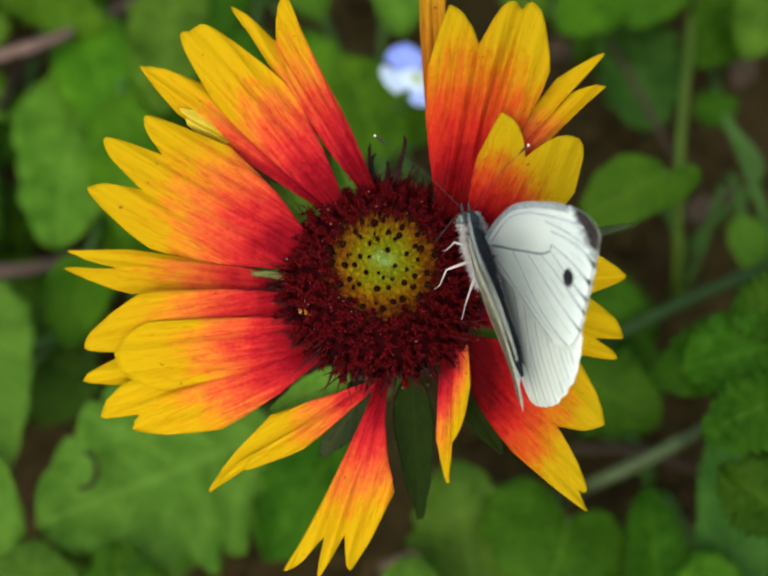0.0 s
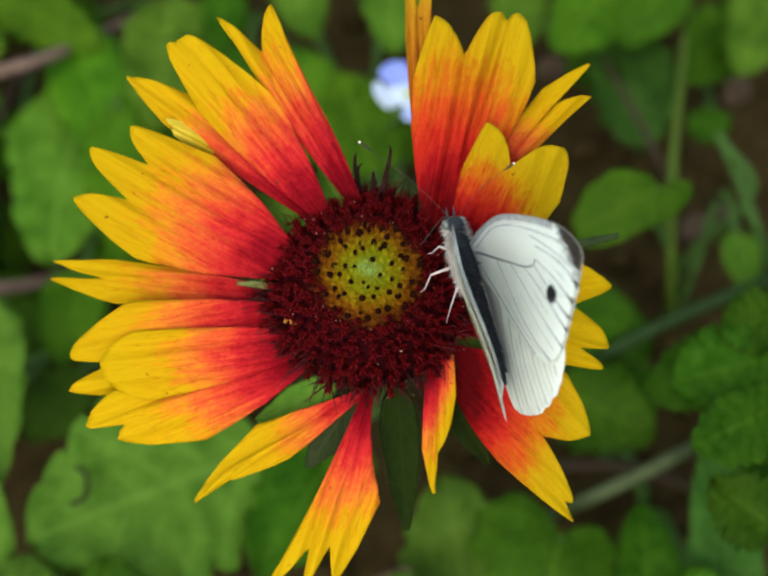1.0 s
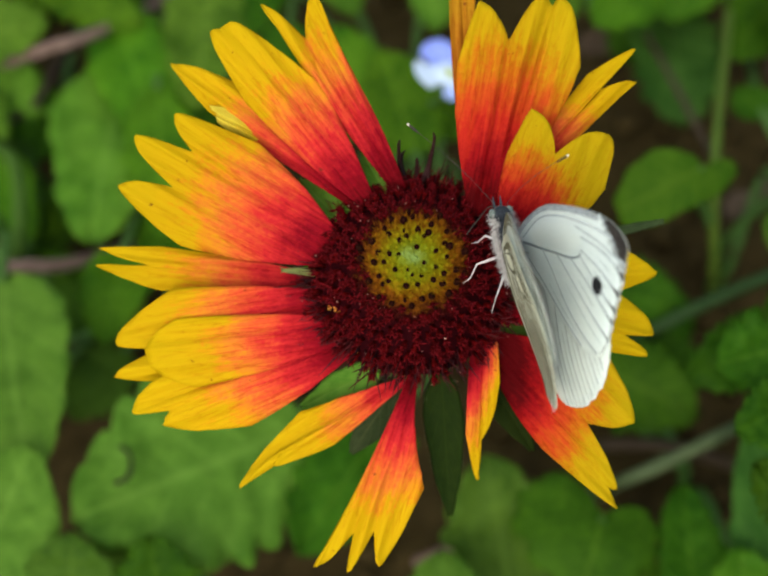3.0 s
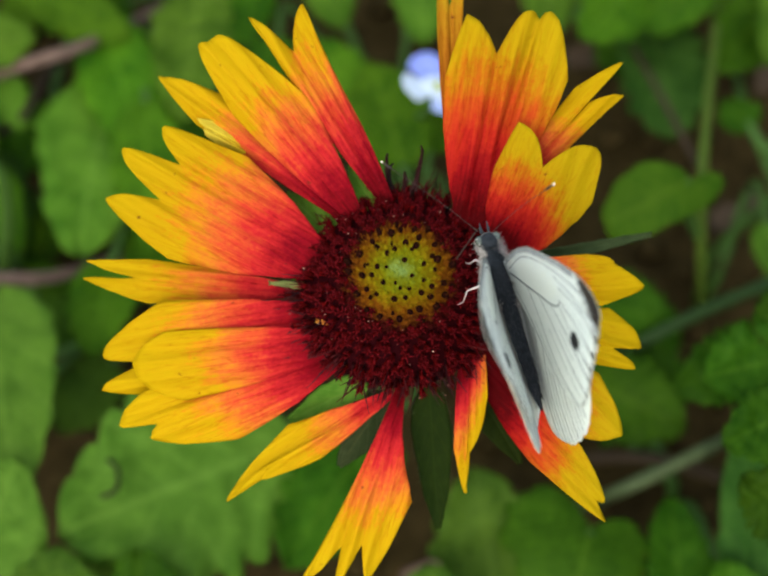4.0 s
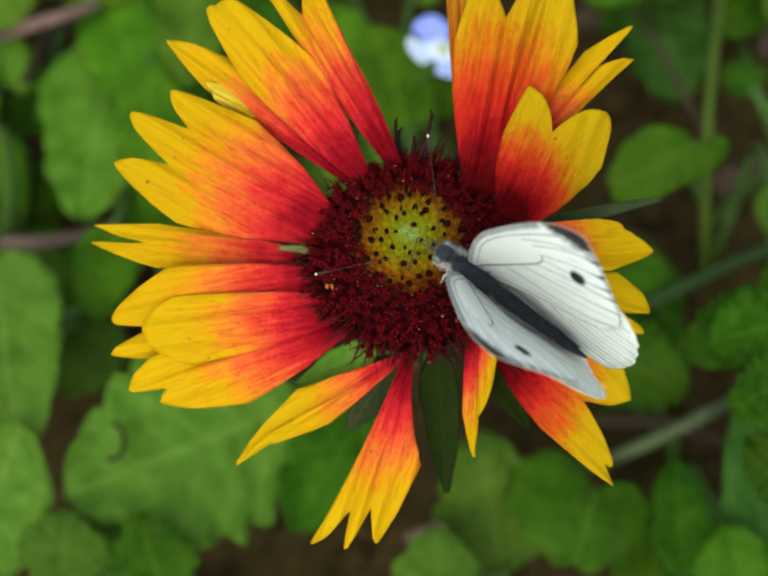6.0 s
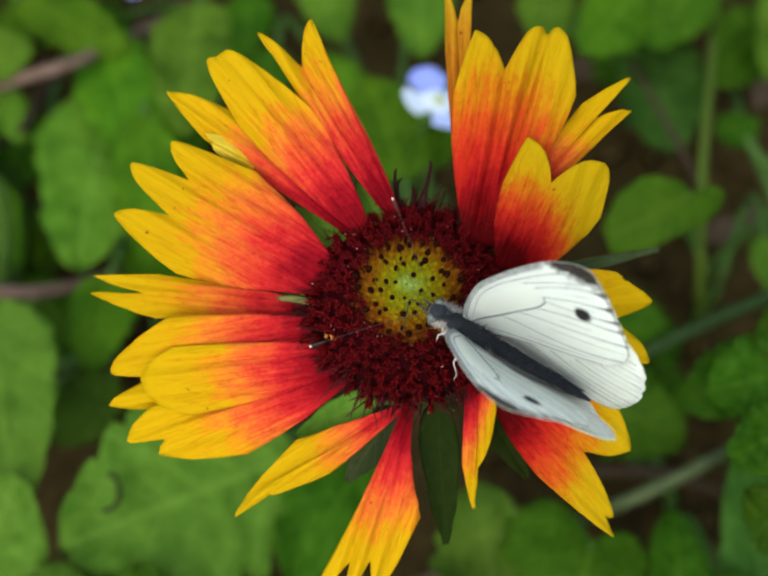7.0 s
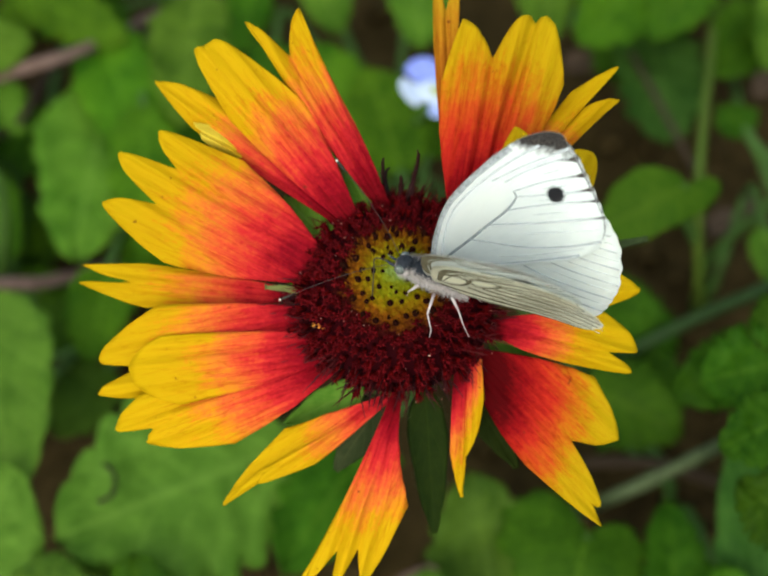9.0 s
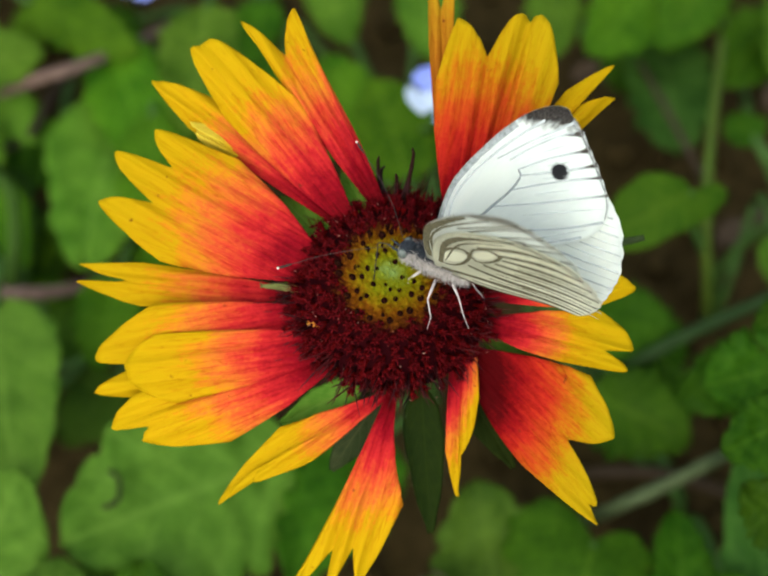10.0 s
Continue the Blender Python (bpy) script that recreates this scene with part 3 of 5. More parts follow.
weed("low mixed green weeds under the taller leaves", (-0.0764, 0.0957, -0.0020), [
    ((-0.0937, 0.1088, 0.0120), (-0.0767, 0.0961, 0.0140), 0.0059, LEAF_MID),
    ((-0.0747, 0.1017, 0.0110), (-0.0817, 0.0820, 0.0130), 0.0061, LEAF_DARK),
    ((-0.0859, 0.0802, 0.0120), (-0.0734, 0.0650, 0.0140), 0.0059, LEAF_MID),
    ((-0.0761, 0.0625, 0.0100), (-0.0719, 0.0766, 0.0120), 0.0049, LEAF_DARK),
    ((-0.0670, 0.0534, 0.0100), (-0.0796, 0.0615, 0.0120), 0.0054, LEAF_MID),
    ((-0.0441, 0.0998, 0.0120), (-0.0532, 0.0814, 0.0140), 0.0069, LEAF_MID),
    ((-0.0603, 0.1287, 0.0120), (-0.0726, 0.1205, 0.0140), 0.0054, LEAF_DARK),
    ((-0.0315, 0.1341, 0.0120), (-0.0349, 0.1151, 0.0140), 0.0059, LEAF_MID),
    ((-0.0382, 0.0683, 0.0120), (-0.0445, 0.0583, 0.0140), 0.0059, LEAF_DARK),
    ((-0.0808, 0.1315, 0.0120), (-0.0881, 0.1206, 0.0140), 0.0049, LEAF_MID),
], "weeds")
weed("pale green weed with large soft oval leaves", (-0.0889, 0.0355, -0.0020), [
    ((-0.0746, 0.0429, 0.0420), (-0.0637, 0.0019, 0.0500), 0.0112, LEAF_PALE, {"tooth": 0.07}),
    ((-0.0721, -0.0171, 0.0460), (-0.0629, 0.0063, 0.0520), 0.0107, LEAF_PALE, {"tooth": 0.05}),
    ((-0.0651, 0.0294, 0.0300), (-0.0721, 0.0085, 0.0360), 0.0036, LEAF_BLUE),
    ((-0.0834, 0.0312, 0.0400), (-0.0815, 0.0037, 0.0400), 0.0081, LEAF_MID),
], "weeds")
weed("light green weed with big crenate-edged leaves", (-0.0374, 0.0270, -0.0020), [
    ((-0.0176, 0.0144, 0.0400), (-0.0549, -0.0056, 0.0500), 0.0170, LEAF_PALE, {"teeth": 8, "tooth": 0.12, "round_": 0.9}),
    ((-0.0280, 0.0027, 0.0340), (-0.0546, -0.0097, 0.0380), 0.0094, LEAF_PALE, {"teeth": 7, "tooth": 0.1}),
    ((-0.0030, 0.0193, 0.0340), (-0.0186, -0.0079, 0.0400), 0.0103, LEAF_DARK, {"teeth": 7, "tooth": 0.17}),
    ((-0.0556, -0.0190, 0.0440), (-0.0542, -0.0086, 0.0520), 0.0076, LEAF_DULL, {"teeth": 5, "tooth": 0.24}),
    ((-0.0396, -0.0198, 0.0440), (-0.0423, -0.0090, 0.0520), 0.0076, LEAF_DARK, {"teeth": 5, "tooth": 0.24}),
], "weeds")
weed("mid green weed with scalloped leaves", (0.0144, 0.0034, -0.0020), [
    ((0.0177, -0.0135, 0.0300), (0.0134, 0.0080, 0.0420), 0.0100, LEAF_DULL, {"tooth": 0.2, "teeth": 5}),
    ((0.0064, -0.0263, 0.0360), (0.0057, -0.0093, 0.0440), 0.0085, LEAF_DULL, {"tooth": 0.17, "teeth": 5}),
    ((0.0329, -0.0023, 0.0400), (0.0295, -0.0142, 0.0410), 0.0080, LEAF_DARK, {"heart": "kidney"}),
], "weeds")
weed("dark green weed with toothed leaves", (0.0564, 0.0155, -0.0020), [
    ((0.0487, -0.0152, 0.0340), (0.0481, 0.0049, 0.0360), 0.0058, LEAF_DARK, {"tooth": 0.14}),
    ((0.0422, -0.0244, 0.0260), (0.0461, -0.0063, 0.0260), 0.0075, LEAF_DARK, {"tooth": 0.14}),
    ((0.0609, -0.0182, 0.0400), (0.0588, 0.0125, 0.0500), 0.0063, LEAF_BLUE, {"tooth": 0.04}),
    ((0.0552, -0.0253, 0.0440), (0.0543, -0.0095, 0.0480), 0.0076, LEAF_SPEEDWELL, {"tooth": 0.22, "teeth": 8}),
    ((0.0359, 0.0310, 0.0260), (0.0532, 0.0205, 0.0280), 0.0089, LEAF_DARK),
    ((0.0398, 0.0498, 0.0180), (0.0555, 0.0403, 0.0180), 0.0091, LEAF_DARK),
    ((0.0366, 0.0464, 0.0280), (0.0513, 0.0423, 0.0280), 0.0076, LEAF_DARK),
    ((0.0421, 0.0359, 0.0240), (0.0559, 0.0286, 0.0220), 0.0072, LEAF_DARK),
], "weeds")
weed("fresh green weed with crinkled serrated leaves", (0.0859, 0.0377, -0.0020), [
    ((0.0614, 0.0135, 0.0820), (0.0452, 0.0084, 0.0840), 0.0072, LEAF_DARK, {"teeth": 10, "tooth": 0.22, "round_": 0.9, "crinkle": 2.5}),
    ((0.0592, 0.0034, 0.0880), (0.0455, -0.0038, 0.0900), 0.0059, LEAF_DEEP, {"teeth": 9, "tooth": 0.24, "round_": 0.9, "crinkle": 2.5}),
    ((0.0623, 0.0198, 0.0840), (0.0519, 0.0149, 0.0860), 0.0054, LEAF_DEEP, {"teeth": 8, "tooth": 0.24, "crinkle": 2.5}),
    ((0.0620, 0.0211, 0.0660), (0.0444, 0.0134, 0.0660), 0.0062, LEAF_DEEP, {"teeth": 9, "tooth": 0.16, "round_": 0.9, "crinkle": 2.0}),
    ((0.0586, -0.0129, 0.0800), (0.0491, -0.0062, 0.0820), 0.0059, LEAF_DEEP, {"teeth": 9, "tooth": 0.24, "crinkle": 2.5}),
    ((0.0654, 0.0033, 0.0760), (0.0554, -0.0086, 0.0780), 0.0059, LEAF_DEEP, {"tooth": 0.2, "crinkle": 2.5}),
], "weeds")
weed("speedwell sprig with heart-shaped glossy green leaves", (0.0655, 0.0603, -0.0020), [
    ((0.0497, 0.0515, 0.0660), (0.0371, 0.0432, 0.0680), 0.0066, LEAF_SPEEDWELL, {"heart": "heart"}),
    ((0.0704, 0.0800, 0.0360), (0.0658, 0.0882, 0.0340), 0.0043, LEAF_DARK, {"teeth": 5}),
    ((0.0728, 0.0624, 0.0300), (0.0732, 0.0497, 0.0300), 0.0040, LEAF_BRIGHT, {"teeth": 5}),
], "weeds")
weed("bright green lobed weed leaves", (0.0634, 0.1549, -0.0020), [
    ((0.0557, 0.1254, 0.0300), (0.0392, 0.1036, 0.0340), 0.0094, LEAF_MID, {"teeth": 6, "tooth": 0.18}),
    ((0.0694, 0.1323, 0.0280), (0.0548, 0.1062, 0.0320), 0.0078, LEAF_SPEEDWELL, {"teeth": 6, "tooth": 0.14}),
    ((0.0820, 0.1186, 0.0260), (0.0668, 0.1009, 0.0260), 0.0080, LEAF_DARK, {"teeth": 6, "tooth": 0.2}),
    ((0.0881, 0.1241, 0.0300), (0.0768, 0.0976, 0.0340), 0.0081, LEAF_BRIGHT, {"teeth": 6, "tooth": 0.14}),
    ((0.0562, 0.1180, 0.0200), (0.0581, 0.0872, 0.0220), 0.0100, LEAF_BLUE, {"full": 0.5}),
    ((0.0469, 0.1177, 0.0140), (0.0526, 0.1061, 0.0140), 0.0054, LEAF_DARK),
    ((0.0335, 0.1241, 0.0300), (0.0316, 0.1052, 0.0300), 0.0063, LEAF_BRIGHT),
], "weeds")
weed("dark green speedwell plant with crenate leaves", (0.0000, 0.0969, -0.0020), [
    ((-0.0041, 0.0779, 0.0320), (-0.0162, 0.1036, 0.0340), 0.0085, LEAF_MID, {"tooth": 0.2}),
    ((0.0016, 0.0688, 0.0400), (-0.0050, 0.0921, 0.0420), 0.0085, LEAF_MID, {"tooth": 0.2}),
    ((0.0065, 0.0744, 0.0360), (0.0097, 0.0948, 0.0380), 0.0063, LEAF_MID),
    ((-0.0172, 0.1312, 0.0260), (-0.0116, 0.1117, 0.0260), 0.0067, LEAF_BRIGHT),
    ((0.0052, 0.1267, 0.0300), (0.0060, 0.1038, 0.0320), 0.0072, LEAF_BRIGHT),
    ((-0.0254, 0.1121, 0.0220), (-0.0290, 0.0959, 0.0220), 0.0054, LEAF_DARK),
    ((-0.0146, 0.0646, 0.0300), (-0.0191, 0.0497, 0.0300), 0.0081, LEAF_MID),
    ((0.0029, 0.0700, 0.0200), (-0.0100, 0.0544, 0.0200), 0.0081, LEAF_DARK),
], "weeds")


def loose_stem(label, points, r0, r1, mat, name="plant_stem", category="stem", knobby=0.12):
    base = Vector(points[0])
    ob = new(name, tube(name, [Vector(p) - base for p in points], r0, r1, mat, 10, 14, knobby))
    ob.location = base
    tagged(ob, label, category)


loose_stem("dry pinkish brown twig lying among the leaves", [(-0.1039, 0.1036, 0.0100), (-0.0778, 0.0958, 0.0340), (-0.0648, 0.0993, 0.0360), (-0.0563, 0.1159, 0.0220), (-0.0482, 0.1372, 0.0040)], 0.0014, 0.0011, TWIG, "dry_twig", "twig")
loose_stem("dry pinkish brown twig lying on the soil", [(-0.0978, 0.0592, 0.0100), (-0.0786, 0.0549, 0.0200), (-0.0679, 0.0555, 0.0200), (-0.0511, 0.0651, 0.0120), (-0.0350, 0.0731, 0.0030)], 0.0015, 0.0012, TWIG, "dry_twig", "twig")
loose_stem("blue-green curving weed stem", [(-0.1002, 0.0957, 0.0000), (-0.0863, 0.0821, 0.0220), (-0.0786, 0.0724, 0.0280), (-0.0781, 0.0589, 0.0220), (-0.0845, 0.0566, 0.0010)], 0.0015, 0.0013, LEAF_BLUE)
loose_stem("green upright speedwell stem", [(0.0646, 0.0548, 0.0000), (0.0599, 0.0521, 0.0250), (0.0577, 0.0665, 0.0440), (0.0667, 0.1064, 0.0300), (0.0769, 0.1430, 0.0020)], 0.0011, 0.0009, STEM_OLIVE)
loose_stem("thin brown bent stem", [(0.0517, 0.1297, 0.0010), (0.0515, 0.1083, 0.0220), (0.0584, 0.0779, 0.0320), (0.0597, 0.0701, 0.0340), (0.0679, 0.0725, 0.0020)], 0.0007, 0.0007, STEM_BROWN)
loose_stem("pale green slanting stem", [(0.0883, 0.0635, 0.0010), (0.0786, 0.0640, 0.0250), (0.0737, 0.0746, 0.0320), (0.0703, 0.0835, 0.0340), (0.0779, 0.1180, 0.0020)], 0.0012, 0.0010, STEM_GREEN)
loose_stem("thick dark green slanting stem", [(0.0334, 0.0377, 0.0010), (0.0415, 0.0367, 0.0220), (0.0571, 0.0420, 0.0320), (0.0740, 0.0488, 0.0340), (0.1019, 0.0725, 0.0020)], 0.0015, 0.0012, STEM_DARK)
loose_stem("grey-green woody stem leaning over the soil", [(0.0252, 0.0078, 0.0000), (0.0366, 0.0063, 0.0300), (0.0473, 0.0098, 0.0360), (0.0582, 0.0153, 0.0360), (0.0847, 0.0362, 0.0020)], 0.0014, 0.0012, STEM_GREY)
loose_stem("dry brownish stem lying under the leaves", [(0.0315, 0.0225, 0.0020), (0.0409, 0.0202, 0.0120), (0.0513, 0.0197, 0.0120), (0.0648, 0.0194, 0.0020)], 0.0014, 0.0013, STEM_BROWN, "dry_twig", "twig")
loose_stem("dry pinkish stem on the soil", [(0.0017, -0.0005, 0.0020), (0.0088, -0.0012, 0.0160), (0.0179, 0.0005, 0.0180), (0.0318, 0.0093, 0.0020)], 0.0011, 0.0009, TWIG, "dry_twig", "twig")
loose_stem("pinkish upright old stem", [(0.0686, -0.0101, 0.0020), (0.0662, -0.0014, 0.0200), (0.0669, 0.0089, 0.0200), (0.0694, 0.0256, 0.0020)], 0.0013, 0.0010, TWIG, "dry_twig", "twig")
# the near-black colour holds the shade that this stem lies in
loose_stem("curved brown stem under the leaves, with shade painted into its colour", [(-0.0685, 0.1211, 0.0120), (-0.0679, 0.1072, 0.0260), (-0.0721, 0.0970, 0.0300), (-0.0766, 0.0878, 0.0280), (-0.0895, 0.0935, 0.0100)], 0.0010, 0.0009, STEM_BLACK, "shaded_stem")

loose_stem("tiny curled brown tendril at a leaf edge", [(-0.0486, 0.0006, 0.0500), (-0.0459, 0.0010, 0.0530), (-0.0459, 0.0043, 0.0530), (-0.0481, 0.0067, 0.0510)], 0.0004, 0.0003, STEM_BLACK, "dry_tendril", "tendril")


def dry_scrap(place, size, turn):
    ob = new("dry_leaf", leaf_data((-size, 0, 0), (size, 0, size * 0.2), size * 0.55, DRY, fold=0.5, droop=0.4, seed=place[0] * 90, up=(0, 0, 1)))
    ob.matrix_basis = pose(*place, 10, 5, turn)
    tagged(ob, "curled pinkish brown dry leaf scrap on the soil", "leaf", "dry leaf scraps")


for place, size, turn in (((0.0435, 0.1173, 0.0060), 0.005, 10), ((0.0841, 0.1120, 0.0060), 0.005, 60), ((0.0722, 0.0774, 0.0040), 0.005, 30), ((0.0782, 0.0816, 0.0030), 0.004, 100)):
    dry_scrap(place, size, turn)


def build_low_growth():
    """Small low leaves further out and underneath, too many to count."""
    rng = random.Random(11)
    verts, faces = [], []
    for _ in range(900):
        a, r = rng.random() * 2 * math.pi, 0.13 + 0.5 * rng.random() ** 1.4
        x, y = r * math.cos(a) * 1.1, 0.03 + r * math.sin(a)
        z, ln = rng.uniform(0.004, 0.035), rng.uniform(0.008, 0.02)
        h, tilt = rng.random() * 2 * math.pi, rng.uniform(-0.4, 0.3)
        d = Vector((math.cos(h) * math.cos(tilt), math.sin(h) * math.cos(tilt), math.sin(tilt)))
        s = Vector((-math.sin(h), math.cos(h), rng.uniform(-0.3, 0.3))).normalized() * ln * 0.42
        o, n0 = Vector((x, y, z)), len(verts)
        for u, w in ((0, 0.1), (0.25, 0.85), (0.5, 1.0), (0.75, 0.75), (1, 0.08)):
            c = o + d * ln * u + Vector((0, 0, -ln * 0.3 * (u - 0.4) ** 2))
            verts += [c - s * w + Vector((0, 0, ln * 0.08)), c, c + s * w + Vector((0, 0, ln * 0.08))]
        for i in range(4):
            for k in (0, 1):
                faces.append((n0 + i * 3 + k, n0 + i * 3 + k + 1, n0 + i * 3 + k + 4, n0 + i * 3 + k + 3))
    uvs = [(0.5, 0.6)] * len(verts)
    tagged(new("low_weeds", mesh_of("low_weeds", verts, faces, [LEAF_MID], uvs)), "carpet of small green weed leaves over the soil", "weed", kind="stuff")


build_low_growth()


# ---- the blanket flower ----
flower = new("blanket_flower")
flower.matrix_basis = pose(0.0000, 0.0000, 0.1300, 25)
tagged(flower, "red and yellow blanket flower with frilled petals and maroon disc", "flower")


def petal(base, half, edge, blush=0.0, bow=1.2, camber=0.8, crease=0.3, bulge=0.06, blunt=1.9, lean=0.0, steep=1.0, mat=None, label=""):
    """A ray petal, in millimetres of flower space, from a base of half width half. edge: its shoulder, then tip, notch, tip ... and its other shoulder."""
    b = Vector(base)
    half *= 0.62
    pts = [Vector(p) for p in edge]
    tips = pts[1:-1:2]
    axis = sum(tips, Vector()) / len(tips) - b
    d = axis.normalized()
    b -= d * 1.6
    length = max((p - b).length for p in tips)
    side = Vector((0, 0, 1)).cross(d).normalized()
    nrm = d.cross(side)
    local = [((p - b).dot(side), (p - b).dot(d), (p - b).dot(nrm)) for p in pts]
    nu, seg = 30, 9 if len(pts) > 5 else 13
    nv = seg * (len(pts) - 1)
    rim = []
    for k in range(len(pts) - 1):
        lo, hi = local[k], local[k + 1]
        rising = k % 2 == 0
        for i in range(seg + (k == len(pts) - 2)):
            f = i / seg
            # lengthwise the outline is flat at a tip and steep at a notch or shoulder
            g = 1 - (1 - f) ** blunt if rising else f ** blunt
            nick = 0.22 * noise.noise(Vector((k * 3.1 + f * 2.3, b.x, b.y))) + 0.10 * noise.noise(Vector((k * 7.1 + f * 7.0, b.y, b.x)))
            rim.append((lo[0] + (hi[0] - lo[0]) * f, lo[1] + (hi[1] - lo[1]) * g + nick, lo[2] + (hi[2] - lo[2]) * g))
    width = max(p[0] for p in rim) - min(p[0] for p in rim)
    notches = [p[0] for p in local[2:-1:2]]
    seed = b.x * 1.7 + b.y * 0.9
    top, uvs = [], []
    for i in range(nu + 1):
        u = i / nu
        for j in range(nv + 1):
            v = -1 + 2 * j / nv
            ex, ey, ez = rim[j]
            x = half * v + (ex - half * v) * u ** 1.12 + bulge * width * math.sin(math.pi * u) * v * abs(v)
            y, z = ey * u, ez * u
            q = math.hypot(x, y) / length
            z += bow * math.sin(math.pi * q * 0.9) + camber * (1 - v * v) * min(1, q * 2)
            for n0 in notches:
                z -= crease * math.exp(-((x - n0 * u) / (0.05 * width)) ** 2) * min(1, q * 2.2)
            z += 0.19 * math.cos(x * 2.9 + seed + 0.8 * math.sin(q * 5 + seed)) * min(1, q * 2) + 0.05 * math.cos(x * 6.1 + seed * 2)
            z += 0.7 * noise.noise(Vector((q * 2.0, v * 1.1, seed))) * q
            top.append((b + d * y + side * x + nrm * z) * 0.001)
            uvs.append(((q - 0.55) * steep + 0.55 + blush + lean * v + 0.15 * v ** 4 * q, x - 0.5 * x * u * 0.6))
    return part("petal", slab("petal", top, nu, nv, uvs, mat or PETAL, 0.00022), flower, label)


# upper left
petal((-5.98, 10.50, 0.60), 1.51, ((-10.60, 22.84, 1.00), (-20.89, 29.51, 2.00), (-21.61, 28.68, 2.00), (-22.56, 28.52, 2.00), (-18.78, 20.50, 1.00)), blush=0.04)
petal((-6.46, 9.45, -0.60), 1.01, ((-20.01, 23.12, -1.00), (-27.40, 25.21, -1.00), (-23.39, 19.85, -1.00)), blush=-0.02, blunt=1.5)
petal((-17.90, 17.00, 0.20), 0.5, ((-19.80, 19.75, 0.50), (-22.90, 20.35, 0.80), (-22.10, 19.20, 0.60), (-22.20, 18.45, 0.70), (-19.80, 16.75, 0.30)), blush=0.36, blunt=1.4, bow=0.3, crease=0.5, mat=PETAL_CREAM, label="small folded pale yellow petal flap")
petal((-9.10, 3.79, 0.80), 2.02, ((-17.28, 15.88, 1.00), (-26.62, 19.27, 1.50), (-24.80, 14.93, 1.00), (-31.37, 16.77, 1.00), (-27.14, 11.03, 1.00), (-33.10, 11.20, 1.50), (-26.19, 4.35, 1.00)), blush=0.04)
petal((-10.99, 0.68, -1.00), 0.67, ((-28.63, 4.37, -2.00), (-36.21, 4.22, -3.00), (-30.05, 2.10, -2.00), (-36.44, 2.11, -3.00), (-28.91, -0.74, -2.00)), blush=0.08, bow=0.4, blunt=1.3)
petal((-9.24, -2.02, 0.20), 1.91, ((-27.18, -0.39, 0.00), (-33.99, -6.88, -1.00), (-28.87, -7.40, 0.00)), blush=0.02, blunt=1.6)
petal((-8.92, -5.29, 1.20), 2.35, ((-26.75, -3.90, 1.00), (-30.12, -8.10, 0.50), (-24.24, -11.70, 1.00)), blush=0.04, blunt=2.2)
petal((-8.14, -6.46, -0.40), 1.91, ((-30.45, -8.06, -2.00), (-34.29, -10.70, -2.50), (-29.20, -11.23, -2.00)), blush=0.08, blunt=1.6)
petal((-7.89, -7.04, 0.40), 1.79, ((-29.31, -10.76, 0.00), (-31.95, -14.60, -0.50), (-27.46, -14.35, 0.00), (-28.19, -15.92, 0.00), (-18.17, -16.09, 0.50)), blush=0.06, blunt=1.7)
# lower
petal((-2.07, -11.75, 0.30), 0.78, ((-12.61, -14.46, 0.00), (-19.67, -23.29, -1.00), (-14.69, -18.78, 0.00), (-15.41, -20.57, 0.00), (-8.95, -18.16, 0.50)), blush=0.22, blunt=1.5, bulge=0.02)
petal((-0.17, -11.20, 0.20), 1.12, ((-6.45, -23.82, 0.00), (-11.20, -32.25, 0.50), (-6.61, -28.25, 0.30), (-7.38, -32.75, 0.50), (-4.31, -28.09, 0.30), (-3.64, -31.96, 0.50), (1.39, -23.19, 0.50)), blush=0.07, steep=1.15, blunt=1.5, bulge=-0.08)
petal((8.15, -8.05, 1.50), 2.47, ((6.17, -17.10, 0.00), (7.55, -22.40, -1.00), (7.73, -17.66, 0.00), (8.51, -16.49, 1.00), (9.78, -11.07, 2.00)), blush=0.16, bow=0.5, blunt=1.5, bulge=0.02, lean=0.30)
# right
# its dark red base also has the butterfly's shade put into the colour
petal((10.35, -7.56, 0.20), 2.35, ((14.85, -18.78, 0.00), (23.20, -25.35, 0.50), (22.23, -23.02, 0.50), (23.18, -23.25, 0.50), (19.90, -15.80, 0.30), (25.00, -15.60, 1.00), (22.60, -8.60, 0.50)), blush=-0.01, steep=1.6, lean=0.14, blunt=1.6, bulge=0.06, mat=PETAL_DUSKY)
petal((12.05, -3.08, 0.00), 1.35, ((19.34, -7.06, 0.00), (26.62, -8.13, 0.00), (24.10, -5.72, 0.00), (27.41, -5.61, 0.00), (23.82, -1.23, 0.00)), blush=0.10, steep=1.2)
petal((10.91, 1.68, 0.20), 2.35, ((22.98, -0.95, 0.00), (27.70, 1.20, 0.50), (25.32, 3.24, 0.40), (24.06, 4.30, 0.60), (21.23, 4.92, 0.50)), blush=0.02, steep=1.25, blunt=1.6)
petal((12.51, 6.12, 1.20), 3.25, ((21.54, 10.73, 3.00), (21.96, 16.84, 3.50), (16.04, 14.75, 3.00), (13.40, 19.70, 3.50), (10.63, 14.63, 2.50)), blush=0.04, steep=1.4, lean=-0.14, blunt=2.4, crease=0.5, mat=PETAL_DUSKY)
